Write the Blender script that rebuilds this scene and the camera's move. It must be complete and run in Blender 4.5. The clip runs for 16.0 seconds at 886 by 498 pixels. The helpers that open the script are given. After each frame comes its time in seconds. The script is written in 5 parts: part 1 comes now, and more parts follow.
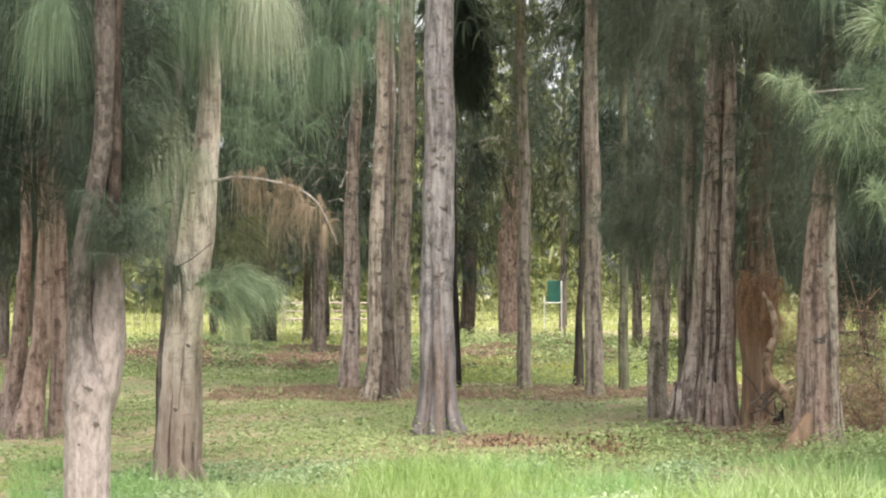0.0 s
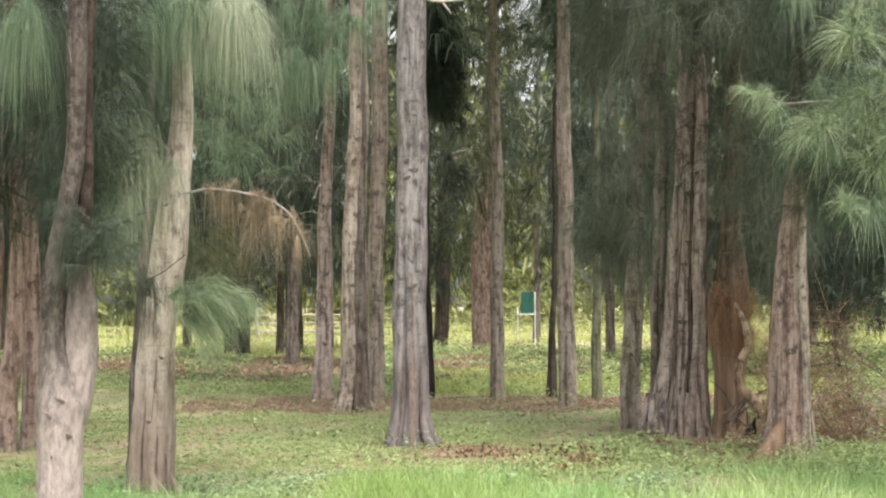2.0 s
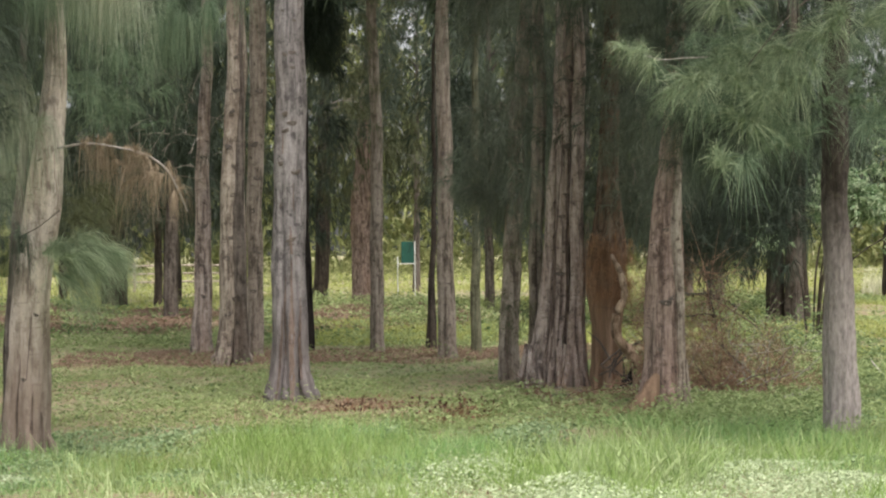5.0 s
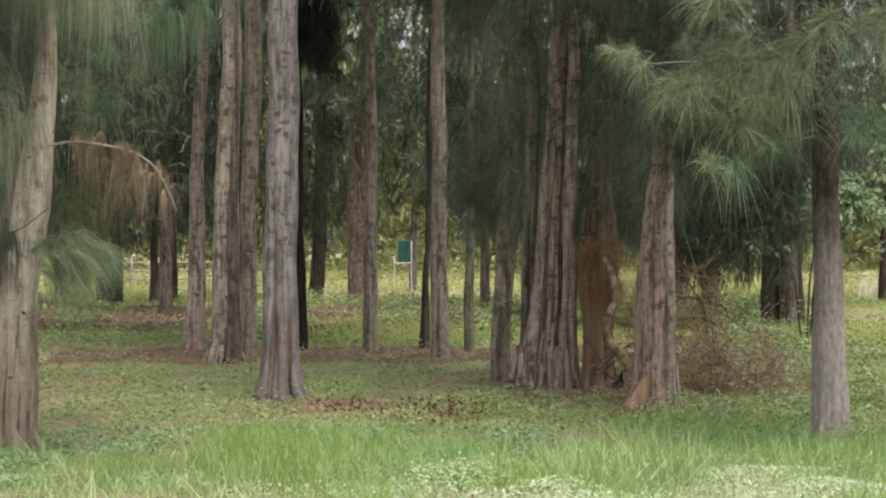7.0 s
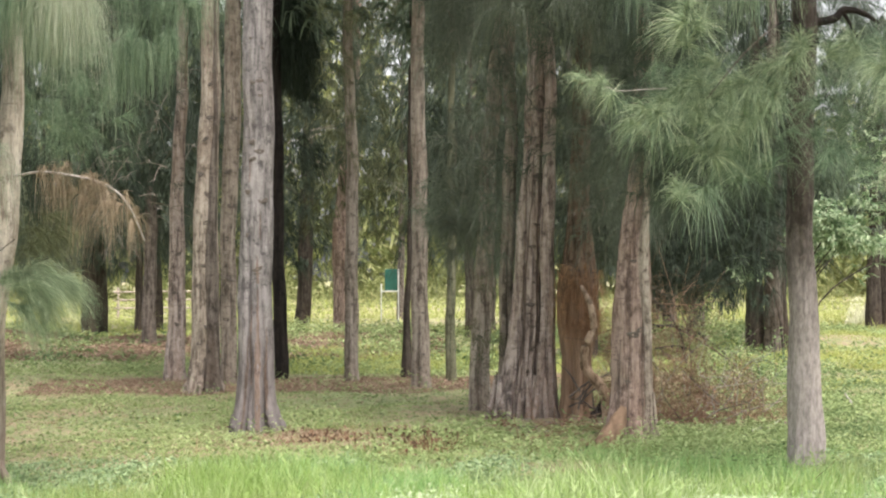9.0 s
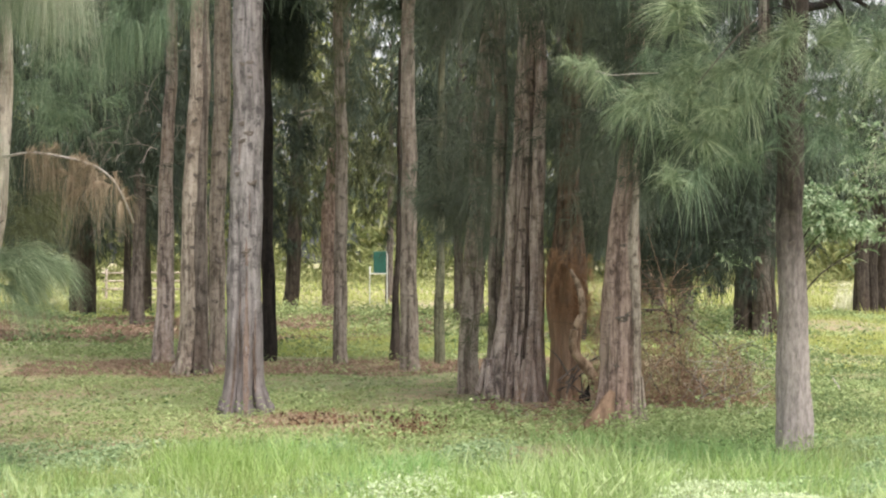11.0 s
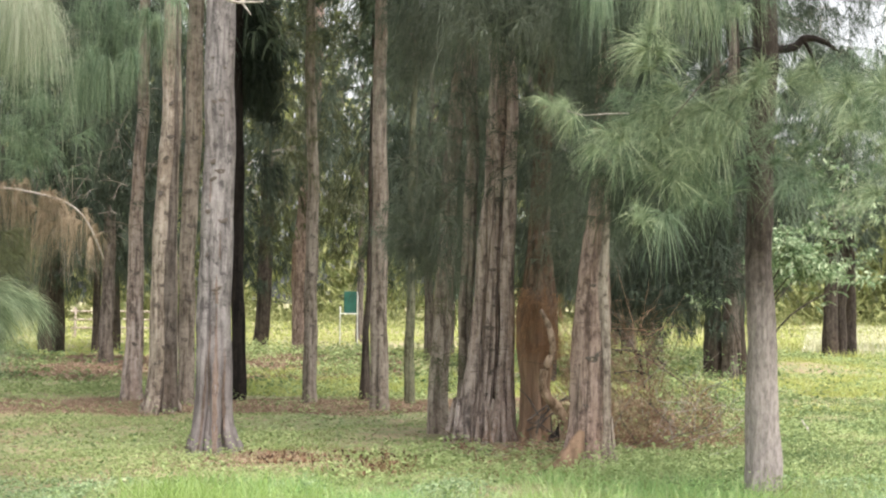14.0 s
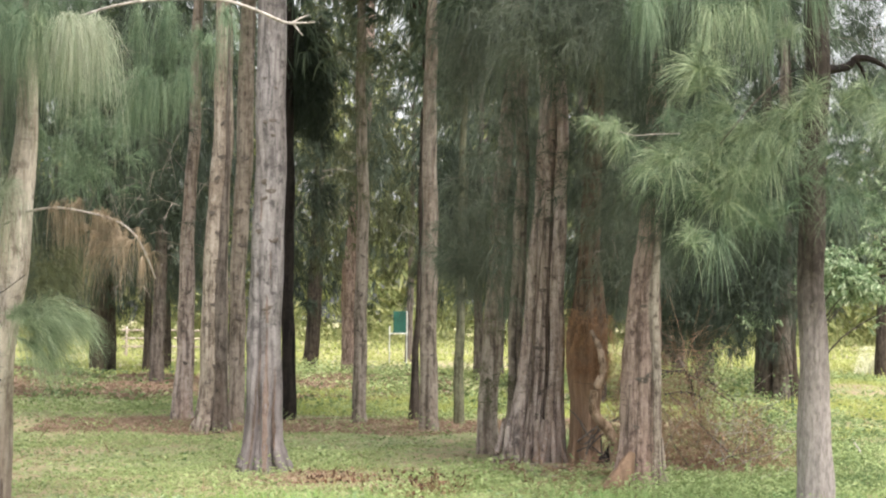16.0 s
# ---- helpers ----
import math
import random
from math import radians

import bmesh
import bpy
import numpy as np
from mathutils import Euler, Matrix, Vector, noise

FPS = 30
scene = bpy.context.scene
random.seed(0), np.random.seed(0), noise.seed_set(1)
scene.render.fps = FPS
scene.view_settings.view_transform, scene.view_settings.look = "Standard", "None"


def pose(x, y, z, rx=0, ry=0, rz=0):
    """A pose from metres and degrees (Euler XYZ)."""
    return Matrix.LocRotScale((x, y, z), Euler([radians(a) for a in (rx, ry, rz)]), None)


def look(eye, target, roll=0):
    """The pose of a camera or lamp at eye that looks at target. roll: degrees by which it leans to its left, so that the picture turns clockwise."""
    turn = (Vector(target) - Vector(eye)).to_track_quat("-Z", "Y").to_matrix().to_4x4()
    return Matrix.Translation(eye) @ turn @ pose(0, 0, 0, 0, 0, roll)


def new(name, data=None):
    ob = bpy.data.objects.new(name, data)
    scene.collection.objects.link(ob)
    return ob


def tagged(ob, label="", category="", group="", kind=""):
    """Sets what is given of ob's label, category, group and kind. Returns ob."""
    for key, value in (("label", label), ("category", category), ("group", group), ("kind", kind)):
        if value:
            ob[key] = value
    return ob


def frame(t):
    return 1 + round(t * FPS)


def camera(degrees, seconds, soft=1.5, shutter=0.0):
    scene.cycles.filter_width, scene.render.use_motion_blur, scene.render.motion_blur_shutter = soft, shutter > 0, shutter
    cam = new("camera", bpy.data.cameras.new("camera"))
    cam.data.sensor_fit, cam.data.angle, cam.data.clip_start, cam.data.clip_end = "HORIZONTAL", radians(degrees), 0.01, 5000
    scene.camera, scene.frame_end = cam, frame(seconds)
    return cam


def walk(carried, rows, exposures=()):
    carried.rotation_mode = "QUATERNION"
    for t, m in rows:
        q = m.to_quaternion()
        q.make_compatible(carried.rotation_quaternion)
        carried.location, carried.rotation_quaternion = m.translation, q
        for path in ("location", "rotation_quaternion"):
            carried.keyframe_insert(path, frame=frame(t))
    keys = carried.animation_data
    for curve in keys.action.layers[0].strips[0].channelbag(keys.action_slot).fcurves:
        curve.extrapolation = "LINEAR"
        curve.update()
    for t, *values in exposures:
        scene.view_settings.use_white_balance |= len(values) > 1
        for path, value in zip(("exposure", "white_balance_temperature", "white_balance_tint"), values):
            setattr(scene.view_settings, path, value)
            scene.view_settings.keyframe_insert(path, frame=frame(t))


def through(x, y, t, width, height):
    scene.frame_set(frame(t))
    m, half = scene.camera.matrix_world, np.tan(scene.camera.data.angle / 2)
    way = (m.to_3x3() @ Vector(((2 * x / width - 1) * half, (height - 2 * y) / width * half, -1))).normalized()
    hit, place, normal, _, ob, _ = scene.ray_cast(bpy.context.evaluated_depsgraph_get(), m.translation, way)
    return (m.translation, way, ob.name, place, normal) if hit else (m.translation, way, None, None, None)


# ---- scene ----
cam = camera(29.29, 16.0, 2.2)
PATH = [
    (0, (0.002, -0.002, 1.500), (-0.056, 9.994, 1.765), -0.15),
    (0.5, (0.003, -0.006, 1.497), (-0.005, 9.991, 1.751), -0.33),
    (1, (0.012, -0.029, 1.496), (-0.066, 9.965, 1.820), -0.40),
    (1.5, (0.009, -0.035, 1.497), (-0.010, 9.957, 1.895), -0.34),
    (2, (0.010, -0.036, 1.499), (0.107, 9.958, 1.832), -0.29),
    (2.5, (0.010, -0.021, 1.497), (0.377, 9.968, 1.788), -0.58),
    (3, (0.012, -0.018, 1.499), (0.520, 9.967, 1.702), -0.64),
    (3.5, (0.013, -0.025, 1.502), (0.770, 9.944, 1.697), -0.71),
    (3.7, (0.023, -0.037, 1.499), (0.869, 9.926, 1.678), -0.71),
    (5.8, (0.015, -0.040, 1.586), (0.794, 9.929, 1.512), -0.45),
    (6, (0.013, -0.040, 1.589), (0.835, 9.926, 1.492), -0.30),
    (6.5, (0.016, -0.028, 1.580), (0.759, 9.943, 1.426), 0.04),
    (7, (0.097, -0.023, 1.571), (0.905, 9.945, 1.588), 0.02),
    (7.5, (0.205, -0.034, 1.583), (1.344, 9.895, 1.927), 0.27),
    (8, (0.268, -0.047, 1.569), (1.420, 9.874, 2.048), 0.29),
    (8.5, (0.279, -0.020, 1.589), (1.382, 9.911, 1.985), 0.04),
    (9, (0.264, 0.068, 1.584), (1.123, 10.029, 1.764), -0.23),
    (9.5, (0.253, 0.024, 1.595), (1.105, 9.985, 1.829), -0.43),
    (9.7, (0.257, 0.030, 1.598), (1.192, 9.985, 1.764), -0.47),
    (11.8, (0.256, 0.097, 1.575), (1.198, 10.052, 1.650), 0.46),
    (12, (0.255, 0.094, 1.571), (1.263, 10.041, 1.756), 0.39),
    (12.5, (0.258, 0.091, 1.570), (1.342, 10.031, 1.748), 0.26),
    (13, (0.256, 0.086, 1.570), (1.354, 10.022, 1.816), 0.28),
    (13.5, (0.253, 0.079, 1.568), (1.430, 10.004, 1.868), 0.54),
    (14, (0.257, 0.078, 1.571), (1.353, 10.013, 1.891), 0.45),
    (14.5, (0.258, 0.066, 1.564), (1.327, 10.001, 1.962), 0.36),
    (15, (0.257, 0.077, 1.572), (1.230, 10.023, 1.926), 0.59),
    (15.5, (0.252, 0.076, 1.575), (1.152, 10.027, 1.981), 0.73),
    (16, (0.252, 0.079, 1.572), (1.056, 10.037, 2.007), 0.64),
]
EXPOSURE = [(0, 1.23), (1.5, 1.25), (2.5, 1.15), (3.7, 1.03), (5.8, 0.45), (7.0, 0.47), (7.5, 0.9), (8.0, 1.4), (8.5, 1.4), (9.0, 1.15), (9.7, 1.12), (12, 0.93), (13, 0.92), (13.5, 0.95), (14, 1.22), (16, 1.27)]
walk(cam, [(t, look(eye, target, roll)) for t, eye, target, roll in PATH], EXPOSURE)

# ---------- world, sun ----------
SUN_EL, SUN_ROT = radians(65), radians(158)
world = bpy.data.worlds.new("sky")
scene.world = world
world.use_nodes = True
wn = world.node_tree.nodes
sky = wn.new("ShaderNodeTexSky")
sky.sky_type, sky.sun_disc = "NISHITA", False
sky.sun_elevation, sky.sun_rotation = SUN_EL, SUN_ROT
sky.air_density, sky.dust_density, sky.ozone_density = 1.0, 4.0, 0.6
sky_soft = wn.new("ShaderNodeHueSaturation")
sky_soft.inputs["Saturation"].default_value = 0.13
world.node_tree.links.new(sky.outputs["Color"], sky_soft.inputs["Color"])
world.node_tree.links.new(sky_soft.outputs["Color"], wn["Background"].inputs["Color"])
wn["Background"].inputs["Strength"].default_value = 0.15

sun_lamp = bpy.data.lights.new("sun", "SUN")
sun_lamp.energy, sun_lamp.angle, sun_lamp.color = 2.65, radians(28), (1.0, 0.88, 0.79)
sun = new("sun", sun_lamp)
sun.matrix_world = look((math.sin(SUN_ROT) * 40, math.cos(SUN_ROT) * 40, 40 * math.tan(SUN_EL)), (0, 0, 0))

# ---------- materials ----------
def mat_base(name):
    m = bpy.data.materials.new(name)
    m.use_nodes = True
    nt = m.node_tree
    return m, nt, nt.nodes, nt.links, nt.nodes["Principled BSDF"]


def ramp(nodes, links, fac, stops):
    r = nodes.new("ShaderNodeValToRGB")
    el = r.color_ramp.elements
    el[0].position, el[0].color = stops[0][0], (*stops[0][1], 1)
    el[1].position, el[1].color = stops[-1][0], (*stops[-1][1], 1)
    for p, c in stops[1:-1]:
        e = el.new(p)
        e.color = (*c, 1)
    links.new(fac, r.inputs["Fac"])
    return r.outputs["Color"]


def noise_tex(nodes, links, vec, scale, detail=4.0, rough=0.55, squash=(1, 1, 1)):
    mp = nodes.new("ShaderNodeMapping")
    mp.inputs["Scale"].default_value = squash
    links.new(vec, mp.inputs["Vector"])
    n = nodes.new("ShaderNodeTexNoise")
    n.inputs["Scale"].default_value, n.inputs["Detail"].default_value, n.inputs["Roughness"].default_value = scale, detail, rough
    links.new(mp.outputs["Vector"], n.inputs["Vector"])
    return n.outputs["Fac"]


def mix(nodes, links, fac, a, b, mode="MIX"):
    m = nodes.new("ShaderNodeMix")
    m.data_type, m.blend_type = "RGBA", mode
    for sock, val in ((m.inputs[0], fac), (m.inputs[6], a), (m.inputs[7], b)):
        if isinstance(val, (int, float)):
            sock.default_value = val
        elif isinstance(val, tuple):
            sock.default_value = (*val, 1)
        else:
            links.new(val, sock)
    return m.outputs[2]


def bark(name, dark, mid, light, warm, streak=1.0, foot=None, grain=(15, 0.10)):
    """Vertically fissured bark with paler flaky patches, short cross marks and warm stains."""
    m, nt, nodes, links, b = mat_base(name)
    tc = nodes.new("ShaderNodeTexCoord").outputs["Object"]
    fis = noise_tex(nodes, links, tc, grain[0], 7, 0.68, (1, 1, grain[1]))
    fine = noise_tex(nodes, links, tc, 60, 4, 0.65, (1, 1, 0.35))
    patch = noise_tex(nodes, links, tc, 3.2, 5, 0.65, (1.6, 1.6, 0.6))
    band = noise_tex(nodes, links, tc, 6, 5, 0.7, (1.0, 1.0, 2.4))
    warmth = noise_tex(nodes, links, tc, 1.7, 3, 0.5, (1.5, 1.5, 0.4))
    col = ramp(nodes, links, fis, [(0.40, dark), (0.49, mid), (0.60, light)])
    col = mix(nodes, links, ramp(nodes, links, patch, [(0.50, (0, 0, 0)), (0.66, (0.75, 0.75, 0.75))]), col, light)
    col = mix(nodes, links, ramp(nodes, links, warmth, [(0.48, (0, 0, 0)), (0.70, (0.8, 0.8, 0.8))]), col, warm)
    col = mix(nodes, links, ramp(nodes, links, band, [(0.56, (0, 0, 0)), (0.78, (0.6, 0.6, 0.6))]), col, dark)
    col = mix(nodes, links, 0.25, col, ramp(nodes, links, fine, [(0.3, dark), (0.7, light)]))
    blot = noise_tex(nodes, links, tc, 11, 7, 0.72, (1, 1, 0.75))
    col = mix(nodes, links, ramp(nodes, links, blot, [(0.36, (0.85, 0.85, 0.85)), (0.47, (0, 0, 0))]), col, dark)
    col = mix(nodes, links, ramp(nodes, links, blot, [(0.54, (0, 0, 0)), (0.66, (0.75, 0.75, 0.75))]), col, light)
    dash = noise_tex(nodes, links, tc, 9, 5, 0.7, (0.55, 0.55, 5.0))
    col = mix(nodes, links, ramp(nodes, links, dash, [(0.60, (0, 0, 0)), (0.68, (0.7, 0.7, 0.7))]), col, dark)
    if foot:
        # second foot tone, older rough brown on some boles, pale on others, ragged upper edge
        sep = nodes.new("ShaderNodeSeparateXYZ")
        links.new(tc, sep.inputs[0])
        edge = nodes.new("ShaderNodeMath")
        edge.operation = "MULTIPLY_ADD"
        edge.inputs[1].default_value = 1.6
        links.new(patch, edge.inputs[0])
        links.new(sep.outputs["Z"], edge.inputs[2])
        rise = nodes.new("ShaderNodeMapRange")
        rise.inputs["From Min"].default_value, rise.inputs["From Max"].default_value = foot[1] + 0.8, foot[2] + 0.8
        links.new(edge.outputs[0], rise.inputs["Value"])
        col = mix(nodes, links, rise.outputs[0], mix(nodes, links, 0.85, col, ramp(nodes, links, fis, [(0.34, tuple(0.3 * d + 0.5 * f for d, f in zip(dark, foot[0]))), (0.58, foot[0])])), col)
    links.new(col, b.inputs["Base Color"])
    b.inputs["Roughness"].default_value = 0.92
    b.inputs["Specular IOR Level"].default_value = 0.22
    bump = nodes.new("ShaderNodeBump")
    bump.inputs["Strength"].default_value, bump.inputs["Distance"].default_value = 1.0 * streak, 0.03
    links.new(mix(nodes, links, 0.4, mix(nodes, links, 0.35, fis, fine), blot), bump.inputs["Height"])
    links.new(bump.outputs["Normal"], b.inputs["Normal"])
    return m


def leafy(name, stops, through=0.35, big=0.5, rough=0.6):
    """Foliage: colour differs from strand to strand and slowly over the crown; some light comes through."""
    m, nt, nodes, links, b = mat_base(name)
    geo = nodes.new("ShaderNodeNewGeometry")
    tc = nodes.new("ShaderNodeTexCoord").outputs["Object"]
    slow = noise_tex(nodes, links, tc, 1.3, 3, 0.6)
    fac = mix(nodes, links, big, geo.outputs["Random Per Island"], slow)
    n = len(stops) - 1
    col = ramp(nodes, links, fac, [(0.15 + 0.7 * i / n, c) for i, c in enumerate(stops)])
    links.new(col, b.inputs["Base Color"])
    b.inputs["Roughness"].default_value, b.inputs["Specular IOR Level"].default_value = rough, 0.2
    tr = nodes.new("ShaderNodeBsdfTranslucent")
    links.new(col, tr.inputs["Color"])
    mx = nodes.new("ShaderNodeMixShader")
    mx.inputs[0].default_value = through
    links.new(b.outputs[0], mx.inputs[1])
    links.new(tr.outputs[0], mx.inputs[2])
    links.new(mx.outputs[0], nodes["Material Output"].inputs["Surface"])
    return m


def plain(name, col, col2, rough=0.6, scale=30, metal=0.0):
    m, nt, nodes, links, b = mat_base(name)
    tc = nodes.new("ShaderNodeTexCoord").outputs["Object"]
    f = noise_tex(nodes, links, tc, scale, 5, 0.6)
    links.new(ramp(nodes, links, f, [(0.35, col), (0.7, col2)]), b.inputs["Base Color"])
    b.inputs["Roughness"].default_value, b.inputs["Metallic"].default_value = rough, metal
    return m


BARK_GREY = bark("grey_bark", (0.0606, 0.0566, 0.0583), (0.186, 0.174, 0.175), (0.331, 0.312, 0.313), (0.179, 0.153, 0.143), 1.0, ((0.206, 0.183, 0.182), 0.15, 1.5))
BARK_PALE = bark("pale_bark", (0.0824, 0.0648, 0.0531), (0.258, 0.216, 0.181), (0.516, 0.454, 0.393), (0.241, 0.178, 0.138))
BARK_BROWN = bark("brown_bark", (0.0277, 0.0231, 0.0201), (0.0989, 0.0825, 0.0713), (0.222, 0.193, 0.172), (0.119, 0.0867, 0.0671))
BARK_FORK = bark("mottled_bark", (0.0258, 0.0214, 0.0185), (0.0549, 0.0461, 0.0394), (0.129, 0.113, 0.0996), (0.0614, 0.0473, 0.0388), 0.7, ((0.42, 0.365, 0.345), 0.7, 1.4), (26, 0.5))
BARK_CREAM = bark("cream_bark", (0.182, 0.148, 0.125), (0.479, 0.416, 0.359), (0.752, 0.684, 0.61), (0.456, 0.365, 0.296), 0.6, ((0.25, 0.185, 0.15), 0.3, 1.5))
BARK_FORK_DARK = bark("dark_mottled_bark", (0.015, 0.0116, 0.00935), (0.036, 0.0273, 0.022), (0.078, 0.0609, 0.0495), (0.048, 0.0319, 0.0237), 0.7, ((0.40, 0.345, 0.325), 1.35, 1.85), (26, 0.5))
# near black: deep shade on back trunk and boughs put into the bark colour
BARK_BLACK = bark("near_black_bark", (0.00468, 0.00432, 0.00432), (0.0137, 0.0117, 0.0106), (0.0331, 0.0268, 0.024), (0.0234, 0.0173, 0.0134))
BARK_UMBER = bark("umber_bark", (0.0683, 0.0544, 0.0507), (0.33, 0.26, 0.228), (0.591, 0.508, 0.469), (0.33, 0.224, 0.172))
BARK_TAN = bark("tan_bark", (0.0534, 0.0444, 0.0336), (0.21, 0.181, 0.151), (0.359, 0.318, 0.279), (0.194, 0.157, 0.123))
BARK_BUFF = bark("buff_bark", (0.065, 0.053, 0.043), (0.22, 0.186, 0.156), (0.39, 0.34, 0.295), (0.22, 0.172, 0.135))
BARK_SPLIT_SHADED = bark("shaded_split_bark", (0.0585, 0.0437, 0.0369), (0.137, 0.106, 0.0913), (0.254, 0.2, 0.176), (0.176, 0.124, 0.0983))
BARK_MOSS = bark("mossy_bark", (0.04, 0.042, 0.026), (0.12, 0.125, 0.08), (0.23, 0.23, 0.16), (0.12, 0.11, 0.07))
# upper bole coloured dark for the shade of its fronds; foot keeps its own tone
BARK_MAUVE_SHADED = bark("mauve_bark_shaded_top", (0.02, 0.017, 0.015), (0.04, 0.033, 0.028), (0.085, 0.072, 0.063), (0.05, 0.038, 0.03), 0.7, ((0.50, 0.44, 0.425), 0.9, 2.1), (34, 0.35))
BARK_RUSSET = bark("russet_bark", (0.039, 0.025, 0.018), (0.104, 0.0713, 0.0516), (0.221, 0.156, 0.114), (0.13, 0.075, 0.048), 1.0, ((0.325, 0.219, 0.15), 1.2, 1.75))
ROOT_PALE = bark("pale_root", (0.08, 0.0518, 0.0315), (0.272, 0.196, 0.133), (0.44, 0.34, 0.252), (0.24, 0.141, 0.084))
# dark bark; on far trunks it also carries the shade under the trees
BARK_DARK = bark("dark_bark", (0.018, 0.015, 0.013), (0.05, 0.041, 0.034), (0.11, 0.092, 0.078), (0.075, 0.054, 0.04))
RUST = leafy("rust_leaves", [(0.128, 0.0741, 0.045), (0.242, 0.142, 0.09), (0.383, 0.257, 0.165)], 0.1, 0.3, 0.9)
SHRIVELLED = leafy("shrivelled_leaves", [(0.05, 0.03, 0.022), (0.11, 0.066, 0.045), (0.22, 0.14, 0.09)], 0.1, 0.3, 0.9)
FIBRE = leafy("shaggy_fibre", [(0.18, 0.1, 0.0552), (0.324, 0.189, 0.109), (0.504, 0.33, 0.207)], 0.15, 0.4, 0.9)
BARK_RED = bark("pinkish_bark", (0.0636, 0.0435, 0.037), (0.235, 0.17, 0.144), (0.458, 0.353, 0.309), (0.254, 0.159, 0.118))
TWIG = plain("dead_twig", (0.22, 0.2, 0.18), (0.50, 0.47, 0.44), 0.8)
TWIG_DARK = plain("dark_twig", (0.05, 0.042, 0.035), (0.13, 0.105, 0.085), 0.85)
SCAR = plain("branch_scar", (0.06, 0.05, 0.043), (0.20, 0.17, 0.15), 0.9, 40)

NEEDLE = leafy("casuarina_needles", [(0.055, 0.082, 0.06), (0.098, 0.135, 0.092), (0.175, 0.22, 0.15)], 0.3, 0.3)
# lit copies of the needles: open-sky light and highlights are in these colours
NEEDLE_BRIGHT = leafy("lit_needles", [(0.117, 0.177, 0.108), (0.245, 0.321, 0.196), (0.511, 0.586, 0.402)], 0.4, 0.3)
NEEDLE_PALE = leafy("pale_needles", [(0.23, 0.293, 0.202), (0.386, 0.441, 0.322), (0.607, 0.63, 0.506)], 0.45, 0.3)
NEEDLE_HALF_LIT = leafy("half_lit_needles", [(0.0889, 0.146, 0.0938), (0.167, 0.243, 0.154), (0.303, 0.383, 0.259)], 0.35, 0.3)
# shaded copies of the needles: the grove's shade is put into both colours
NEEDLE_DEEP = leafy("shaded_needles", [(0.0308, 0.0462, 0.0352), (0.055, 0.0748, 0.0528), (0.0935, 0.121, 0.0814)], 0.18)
NEEDLE_DARK = leafy("deep_shade_needles", [(0.018, 0.028, 0.020), (0.034, 0.049, 0.034), (0.062, 0.084, 0.056)], 0.15)
NEEDLE_HAZE = leafy("greyish_needles", [(0.08, 0.10, 0.078), (0.135, 0.16, 0.122), (0.21, 0.24, 0.18)], 0.25)
NEEDLE_OLIVE = leafy("olive_needles", [(0.05, 0.06, 0.035), (0.095, 0.11, 0.055), (0.17, 0.18, 0.095)], 0.25)
NEEDLE_DEAD = leafy("withered_needles", [(0.184, 0.139, 0.0963), (0.301, 0.239, 0.17), (0.46, 0.391, 0.288)], 0.3)
GRASS = leafy("grass_blades", [(0.198, 0.28, 0.0907), (0.314, 0.407, 0.146), (0.47, 0.54, 0.259)], 0.4)
GRASS_LUSH = leafy("lush_grass", [(0.21, 0.321, 0.0877), (0.329, 0.463, 0.151), (0.511, 0.64, 0.304)], 0.45)
GRASS_BLUE = leafy("bluish_grass", [(0.173, 0.312, 0.109), (0.298, 0.477, 0.184), (0.471, 0.649, 0.299)], 0.4)
GRASS_PALE = leafy("pale_grass", [(0.267, 0.377, 0.156), (0.401, 0.503, 0.243), (0.57, 0.649, 0.381)], 0.35)
GRASS_CREAM = leafy("cream_grass", [(0.50, 0.52, 0.33), (0.64, 0.64, 0.46), (0.78, 0.76, 0.60)], 0.35)
WEED = leafy("low_weeds", [(0.19, 0.265, 0.109), (0.314, 0.395, 0.176), (0.494, 0.562, 0.294)], 0.35, 0.65)
WEED_DEEP = leafy("dark_weeds", [(0.0875, 0.14, 0.0588), (0.161, 0.235, 0.101), (0.272, 0.35, 0.176)], 0.3, 0.5)
WEED_BLUE = leafy("bluish_weeds", [(0.173, 0.265, 0.13), (0.302, 0.413, 0.227), (0.486, 0.583, 0.367)], 0.35, 0.5)
WEED_PALE = leafy("pale_groundcover", [(0.358, 0.445, 0.26), (0.503, 0.597, 0.375), (0.686, 0.749, 0.548)], 0.3)
MEADOW = leafy("sunny_meadow", [(0.292, 0.361, 0.0937), (0.425, 0.475, 0.158), (0.567, 0.57, 0.266)], 0.4)
LITTER = leafy("needle_litter", [(0.17, 0.115, 0.084), (0.272, 0.197, 0.144), (0.391, 0.299, 0.228)], 0.1, 0.4, 0.9)
BARE = leafy("bare_twigs", [(0.10, 0.085, 0.07), (0.20, 0.175, 0.15), (0.38, 0.34, 0.30)], 0.0, 0.2, 0.9)
DRY = leafy("dry_brush_stems", [(0.12, 0.0746, 0.0495), (0.221, 0.141, 0.0968), (0.407, 0.273, 0.2)], 0.1, 0.3, 0.9)
BROAD = leafy("broad_leaves", [(0.0945, 0.162, 0.081), (0.203, 0.29, 0.155), (0.446, 0.527, 0.365)], 0.3, 0.3, 0.35)
FAR_LEAF = leafy("distant_foliage", [(0.119, 0.155, 0.0585), (0.238, 0.27, 0.111), (0.448, 0.446, 0.221)], 0.35)
GREEN_SHEET = plain("green_sheet", (0.008, 0.06, 0.045), (0.016, 0.10, 0.075), 0.5, 4)
WHITE_TUBE = plain("white_tube", (0.42, 0.45, 0.43), (0.58, 0.60, 0.57), 0.5, 8)
